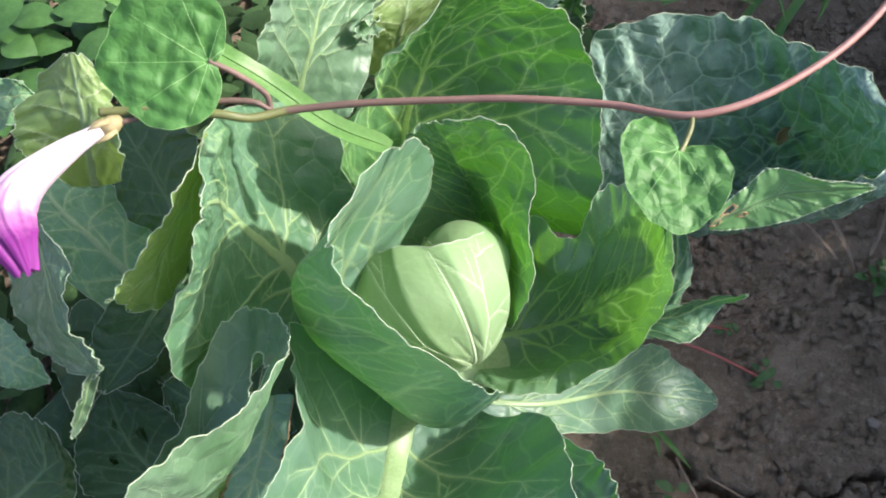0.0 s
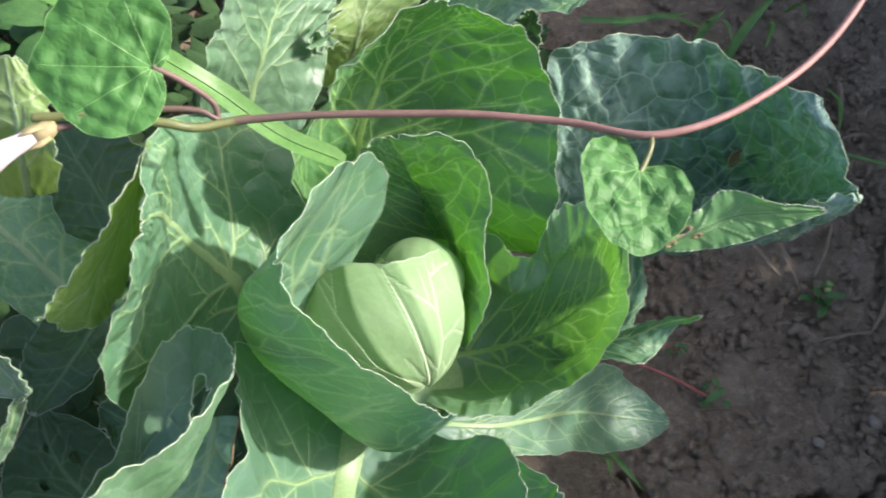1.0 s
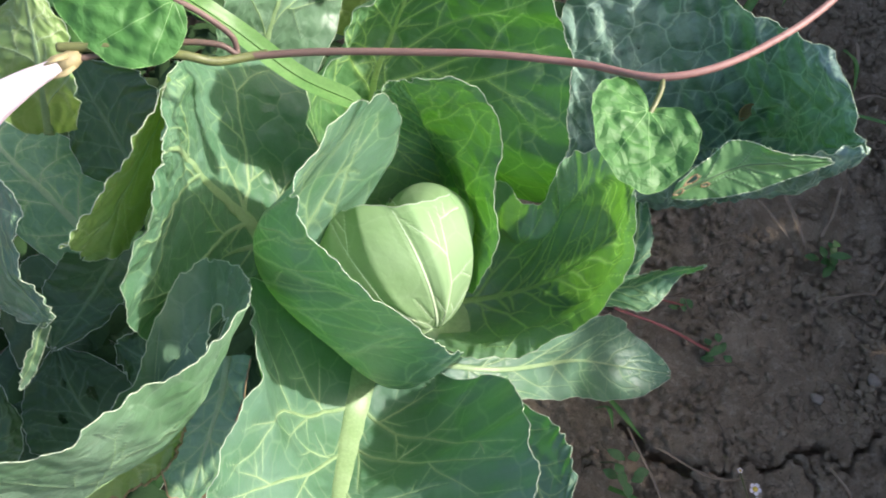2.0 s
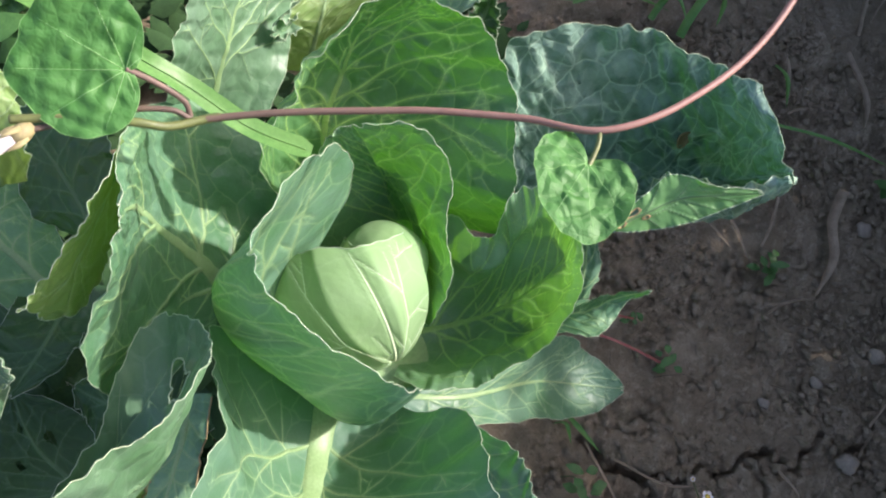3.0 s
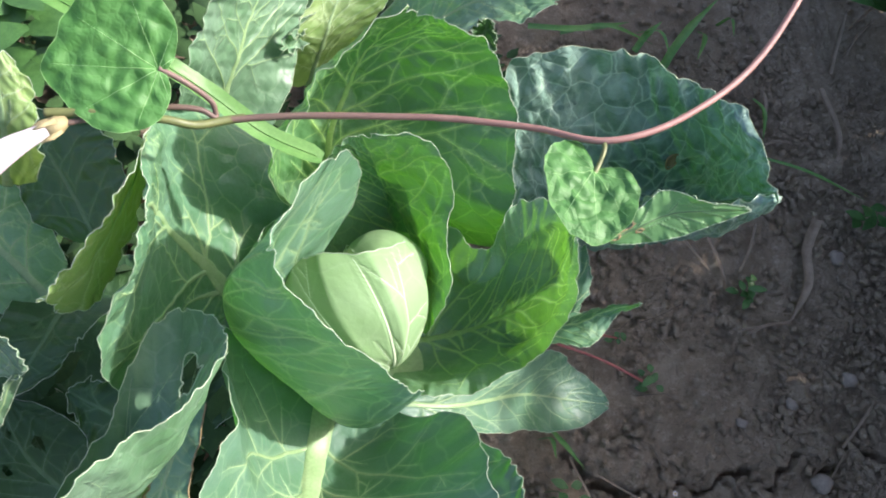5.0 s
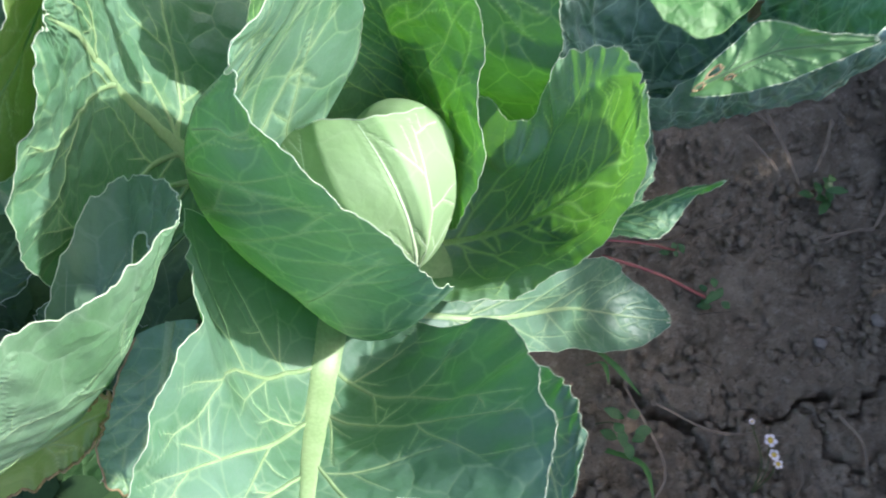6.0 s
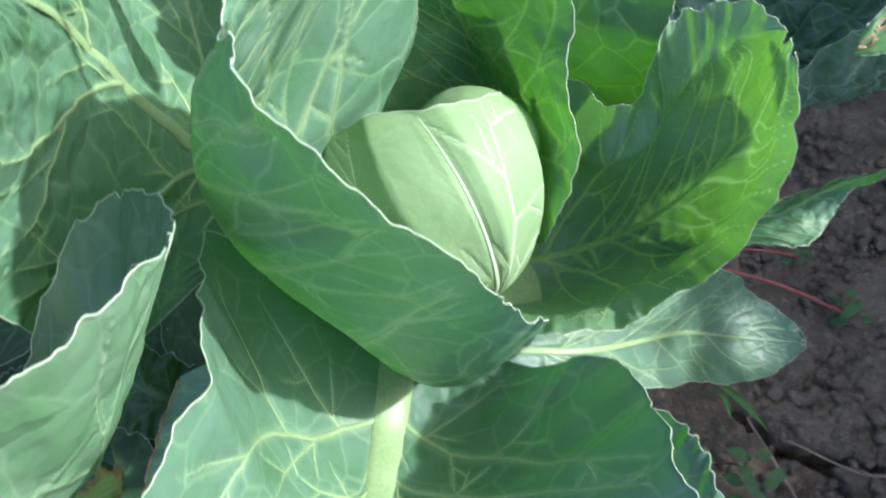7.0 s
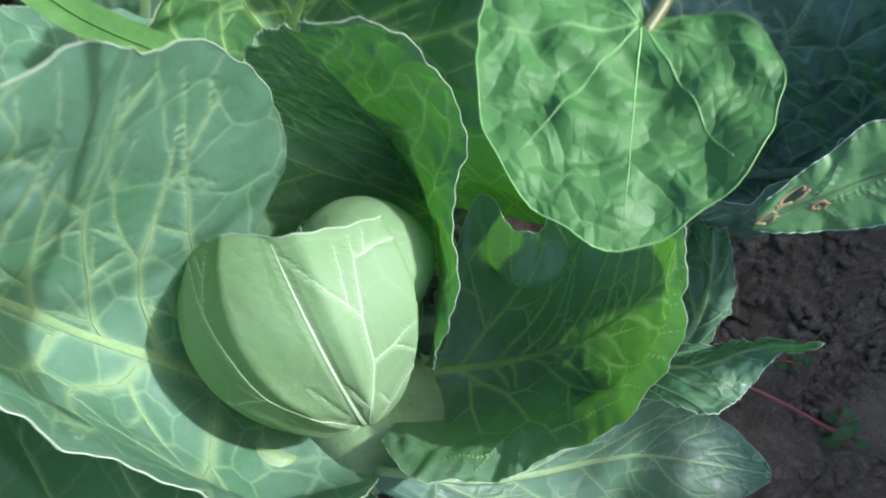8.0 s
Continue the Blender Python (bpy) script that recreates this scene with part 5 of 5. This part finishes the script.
def daisy(parent, c, r, seed):
    g = np.random.RandomState(seed)
    c = np.array(c)
    for k in range(5):
        a = k * 2 * math.pi / 5 + seed
        d = np.array((math.cos(a), math.sin(a), 0.15))
        x = np.cross(d, (0, 0, 1.0))
        s = np.linspace(0.35, 1.0, 6)
        w = np.array((0.18, 0.34, 0.40, 0.40, 0.34, 0.18)) * r
        v = np.stack([c + d * r * q + x * k2 * ww for q, ww in zip(s, w) for k2 in (-1, 0, 1)])
        f = [(i * 3 + j, i * 3 + j + 1, i * 3 + j + 4, i * 3 + j + 3) for i in range(5) for j in range(2)]
        mesh_object("petal", v, f, M_PETAL, parent)
    bm = bmesh.new()
    bmesh.ops.create_uvsphere(bm, u_segments=12, v_segments=8, radius=r * 0.45)
    for q in bm.verts:
        q.co = Vector((q.co.x, q.co.y, q.co.z * 0.6)) + Vector(c) + Vector((0, 0, 0.0006))
    part("flower_disc", bm, M_YELLOW, parent)


flower_weed = tagged(new("flowering_weed"), "slender weed with tiny white and yellow flowers", "weed")
for pts in ([(0.505, 0.215, -0.01), (0.490, 0.235, 0.06), (0.460, 0.255, 0.128)], [(0.505, 0.215, -0.01), (0.492, 0.228, 0.06), (0.472, 0.236, 0.112)], [(0.505, 0.215, -0.01), (0.480, 0.240, 0.07), (0.452, 0.275, 0.115)]):
    curve_tube("stem", pts, 0.0008, M_STEM_GREEN, flower_weed, n=20, sides=5)
daisy(flower_weed, (0.460, 0.255, 0.130), 0.0065, 1)
daisy(flower_weed, (0.468, 0.243, 0.118), 0.0055, 2)
daisy(flower_weed, (0.474, 0.235, 0.112), 0.0050, 3)
daisy(flower_weed, (0.452, 0.275, 0.116), 0.0030, 4)

for k, (pts, w) in enumerate([
    ([(0.80, 0.72, 0.010), (0.765, 0.66, 0.014), (0.755, 0.60, 0.012), (0.718, 0.54, 0.004)], 0.008),
    ([(0.720, 0.542, 0.004), (0.68, 0.535, 0.003), (0.64, 0.515, 0.003)], 0.0022),
    ([(0.690, 0.700, 0.012), (0.676, 0.663, 0.008), (0.655, 0.620, 0.006)], 0.0022),
    ([(0.585, 0.690, 0.03), (0.615, 0.640, 0.012), (0.630, 0.590, 0.004)], 0.0030),
    ([(0.575, 0.715, 0.01), (0.600, 0.690, 0.008), (0.620, 0.680, 0.004)], 0.0026),
    ([(0.86, 0.98, 0.02), (0.88, 0.90, 0.01), (0.87, 0.84, 0.004)], 0.006),
    ([(0.74, 0.86, 0.005), (0.77, 0.87, 0.008), (0.80, 0.865, 0.004)], 0.0022),
    ([(0.76, 0.36, 0.004), (0.80, 0.40, 0.006), (0.83, 0.43, 0.003)], 0.0018),
    ([(0.36, 0.33, 0.02), (0.40, 0.24, 0.012), (0.37, 0.19, 0.004)], 0.0014),
    ([(0.40, 0.31, 0.01), (0.46, 0.28, 0.014), (0.52, 0.28, 0.004)], 0.0012),
    ([(0.902, 1.033, 0.004), (0.924, 1.101, 0.020), (0.957, 1.177, 0.030)], 0.0042),
    ([(0.936, 1.070, 0.004), (0.973, 1.122, 0.010), (1.032, 1.182, 0.006)], 0.002),
    ([(0.749, 0.907, 0.003), (0.759, 0.947, 0.006), (0.762, 0.986, 0.004)], 0.003),
    ([(0.653, 0.621, 0.004), (0.667, 0.647, 0.012), (0.678, 0.672, 0.020)], 0.0022),
    ([(0.558, 0.663, 0.020), (0.586, 0.636, 0.012), (0.610, 0.609, 0.004)], 0.0022),
    ([(0.640, 0.526, 0.003), (0.675, 0.533, 0.006), (0.718, 0.543, 0.004)], 0.0014),
    ([(0.62, 0.300, 0.004), (0.635, 0.27, 0.012), (0.640, 0.23, 0.004)], 0.0018),
]):
    tagged(grass_blade("dry_stalk", pts, w, M_STRAW, None, 0.5, 24), "dry bleached stalk lying on the soil", "dry stalk", "dry stalks on the soil")
for k, (pts, w) in enumerate([
    ([(0.66, 1.10, 0.0), (0.64, 1.04, 0.05), (0.60, 0.96, 0.08)], 0.0045),
    ([(0.70, 1.12, 0.0), (0.69, 1.08, 0.06), (0.66, 1.00, 0.10)], 0.0035),
    ([(0.40, 1.06, 0.0), (0.47, 1.05, 0.04), (0.56, 1.04, 0.02)], 0.005),
    ([(0.577, 1.001, 0.005), (0.590, 1.024, 0.030), (0.623, 1.067, 0.050), (0.679, 1.130, 0.060)], 0.0075),
    ([(0.530, 1.033, 0.005), (0.548, 1.057, 0.020), (0.578, 1.086, 0.030)], 0.006),
    ([(0.339, 1.057, 0.010), (0.407, 1.043, 0.030), (0.468, 1.058, 0.030), (0.520, 1.084, 0.020)], 0.0065),
    ([(0.54, 1.08, 0.0), (0.56, 1.04, 0.05), (0.565, 0.98, 0.06)], 0.0035),
    ([(0.72, 0.84, 0.0), (0.78, 0.79, 0.04), (0.86, 0.74, 0.05)], 0.0035),
    ([(0.74, 0.96, 0.0), (0.735, 0.91, 0.03), (0.73, 0.86, 0.02)], 0.004),
    ([(0.335, 0.375, 0.0), (0.345, 0.345, 0.04), (0.375, 0.315, 0.03)], 0.0035),
    ([(0.325, 0.355, 0.0), (0.328, 0.345, 0.05), (0.33, 0.320, 0.06)], 0.0030),
    ([(0.34, 0.26, 0.0), (0.365, 0.24, 0.04), (0.37, 0.20, 0.05)], 0.0030),
]):
    tagged(grass_blade("grass_blade", pts, w, M_GRASS, None, 0.4, 24), "thin green grass blade growing from the soil", "grass blade", "grass on the soil")


def build_litter():
    """Bits of dry root and straw lying about, too many to count."""
    g = np.random.RandomState(5)
    pieces = []
    for _ in range(170):
        x, y = 0.3 + 0.75 * g.rand(), 0.12 + 1.0 * g.rand()
        a, ln = g.rand() * 6.28, 0.008 + 0.03 * g.rand() ** 2
        d = np.array((math.cos(a), math.sin(a), 0)) * ln
        b = np.array((-d[1], d[0], 0)) * (g.rand() - 0.5) * 0.8
        c = np.array((x, y, -0.004 + 0.004 * g.rand()))
        pieces.append(tube(np.array([c - d, c - d * 0.3 + b * 0.6, c + d * 0.3 + b, c + d]), 0.0003 + 0.0005 * g.rand(), 4))
    v, f = join(pieces)
    tagged(mesh_object("dry_litter", v, f, M_STRAW), "bits of dry root and straw strewn on the soil", "plant litter", kind="stuff")


build_litter()


def water_drops():
    """A few drops lying on the large dark leaf."""
    g = np.random.RandomState(9)
    for k, (x, y, z, r) in enumerate([(0.2448, 0.5750, 0.4138, 0.0017), (0.2516, 0.5770, 0.4176, 0.0022), (0.2575, 0.5790, 0.4196, 0.0018), (0.2661, 0.5745, 0.4043, 0.0012)]):
        bm = bmesh.new()
        bmesh.ops.create_icosphere(bm, subdivisions=3, radius=r)
        for q in bm.verts:
            q.co += Vector((x, y, z)) + 0.12 * r * Vector((math.sin(900 * q.co.x + k), math.sin(800 * q.co.y), 0))
        ob = part("water_drop", bm, M_WATER, None)
        tagged(ob, "clear water drop resting on a cabbage leaf", "water drop", "drops on the leaf")


water_drops()


def scar(centre, normal, radius):
    """An eaten brown spot on a leaf: a dry raised ring round a paler middle."""
    c, n = Vector(centre), Vector(normal).normalized()
    a = n.orthogonal().normalized()
    b = n.cross(a)
    pts = [c + n * 0.0012 + (a * math.cos(t) + b * math.sin(t) * 0.7) * radius * (1 + 0.12 * math.sin(3 * t)) for t in np.linspace(0, 2 * math.pi, 40)]
    v, f = tube([p[:] for p in pts], 0.0011, 6)
    v = np.vstack([v, [(c + n * 0.0008 + (a * math.cos(t) + b * math.sin(t) * 0.7) * radius * 0.85)[:] for t in np.linspace(0, 2 * math.pi, 24, endpoint=False)]])
    f.append(tuple(range(len(v) - 24, len(v))))
    ob = mesh_object("scar", v - ORIGIN, f, M_BROWN, cabbage, "brown dried scar where a grub fed")
    return ob


scar((0.371, 0.557, 0.373), (0.25, -0.80, 0.50), 0.0085)


def shade_row():
    """A tall leafy row added out of view beyond the bare strip; it keeps the low sun off the soil."""
    g = np.random.RandomState(33)
    pieces = []
    for _ in range(10500):
        y = -0.6 + 3.6 * g.rand()
        x = 1.32 + 0.16 * g.randn()
        z = 0.02 + 0.88 * g.rand() + 0.05 * math.sin(7 * y)
        r = 0.03 + 0.03 * g.rand()
        d = g.randn(3)
        d /= np.linalg.norm(d)
        a = np.cross(d, g.randn(3))
        a /= np.linalg.norm(a)
        c = np.array((max(x, 1.08), y, z))
        b = np.cross(d, a) * 0.1
        v = np.array([c - d * r, c - d * r * 0.3 + a * r * 0.55 + b * r, c + d * r * 0.5 + a * r * 0.45 + b * r, c + d * r, c + d * r * 0.5 - a * r * 0.45 + b * r, c - d * r * 0.3 - a * r * 0.55 + b * r])
        pieces.append((v, [(0, 1, 2, 3), (0, 3, 4, 5)]))
    for k in range(24):
        y = -0.5 + 0.145 * k
        pieces.append(tube([(1.30, y, -0.02), (1.31, y + 0.02, 0.4), (1.33, y, 0.86)], [0.006, 0.005, 0.003], 6))
    v, f = join(pieces)
    tagged(mesh_object("shade_row", v, f, M_WEED_LEAF), "unseen leafy row added to shade the bare strip of soil", "crop row", kind="stuff")


shade_row()


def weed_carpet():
    """Dense weeds and low leaves that cover the bed under and behind the plants, coloured near black as its shade."""
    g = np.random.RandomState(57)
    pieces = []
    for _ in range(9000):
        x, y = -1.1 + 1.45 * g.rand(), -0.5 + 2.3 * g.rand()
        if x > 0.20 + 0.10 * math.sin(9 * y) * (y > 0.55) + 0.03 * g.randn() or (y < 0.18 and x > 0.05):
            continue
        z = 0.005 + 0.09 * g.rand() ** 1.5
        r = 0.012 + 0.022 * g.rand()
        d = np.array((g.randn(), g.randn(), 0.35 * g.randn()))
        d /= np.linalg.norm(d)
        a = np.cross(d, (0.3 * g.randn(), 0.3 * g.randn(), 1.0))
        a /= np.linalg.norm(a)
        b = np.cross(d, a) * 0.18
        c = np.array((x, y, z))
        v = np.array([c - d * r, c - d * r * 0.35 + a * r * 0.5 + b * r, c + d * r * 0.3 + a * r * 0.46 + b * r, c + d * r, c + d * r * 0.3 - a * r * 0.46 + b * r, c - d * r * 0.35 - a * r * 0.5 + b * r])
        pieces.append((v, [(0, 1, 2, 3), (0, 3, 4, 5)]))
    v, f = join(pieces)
    tagged(mesh_object("weed_carpet", v, f, M_CARPET_SHADE), "low green weeds covering the bed, coloured dark as deep shade", "weeds", kind="stuff")


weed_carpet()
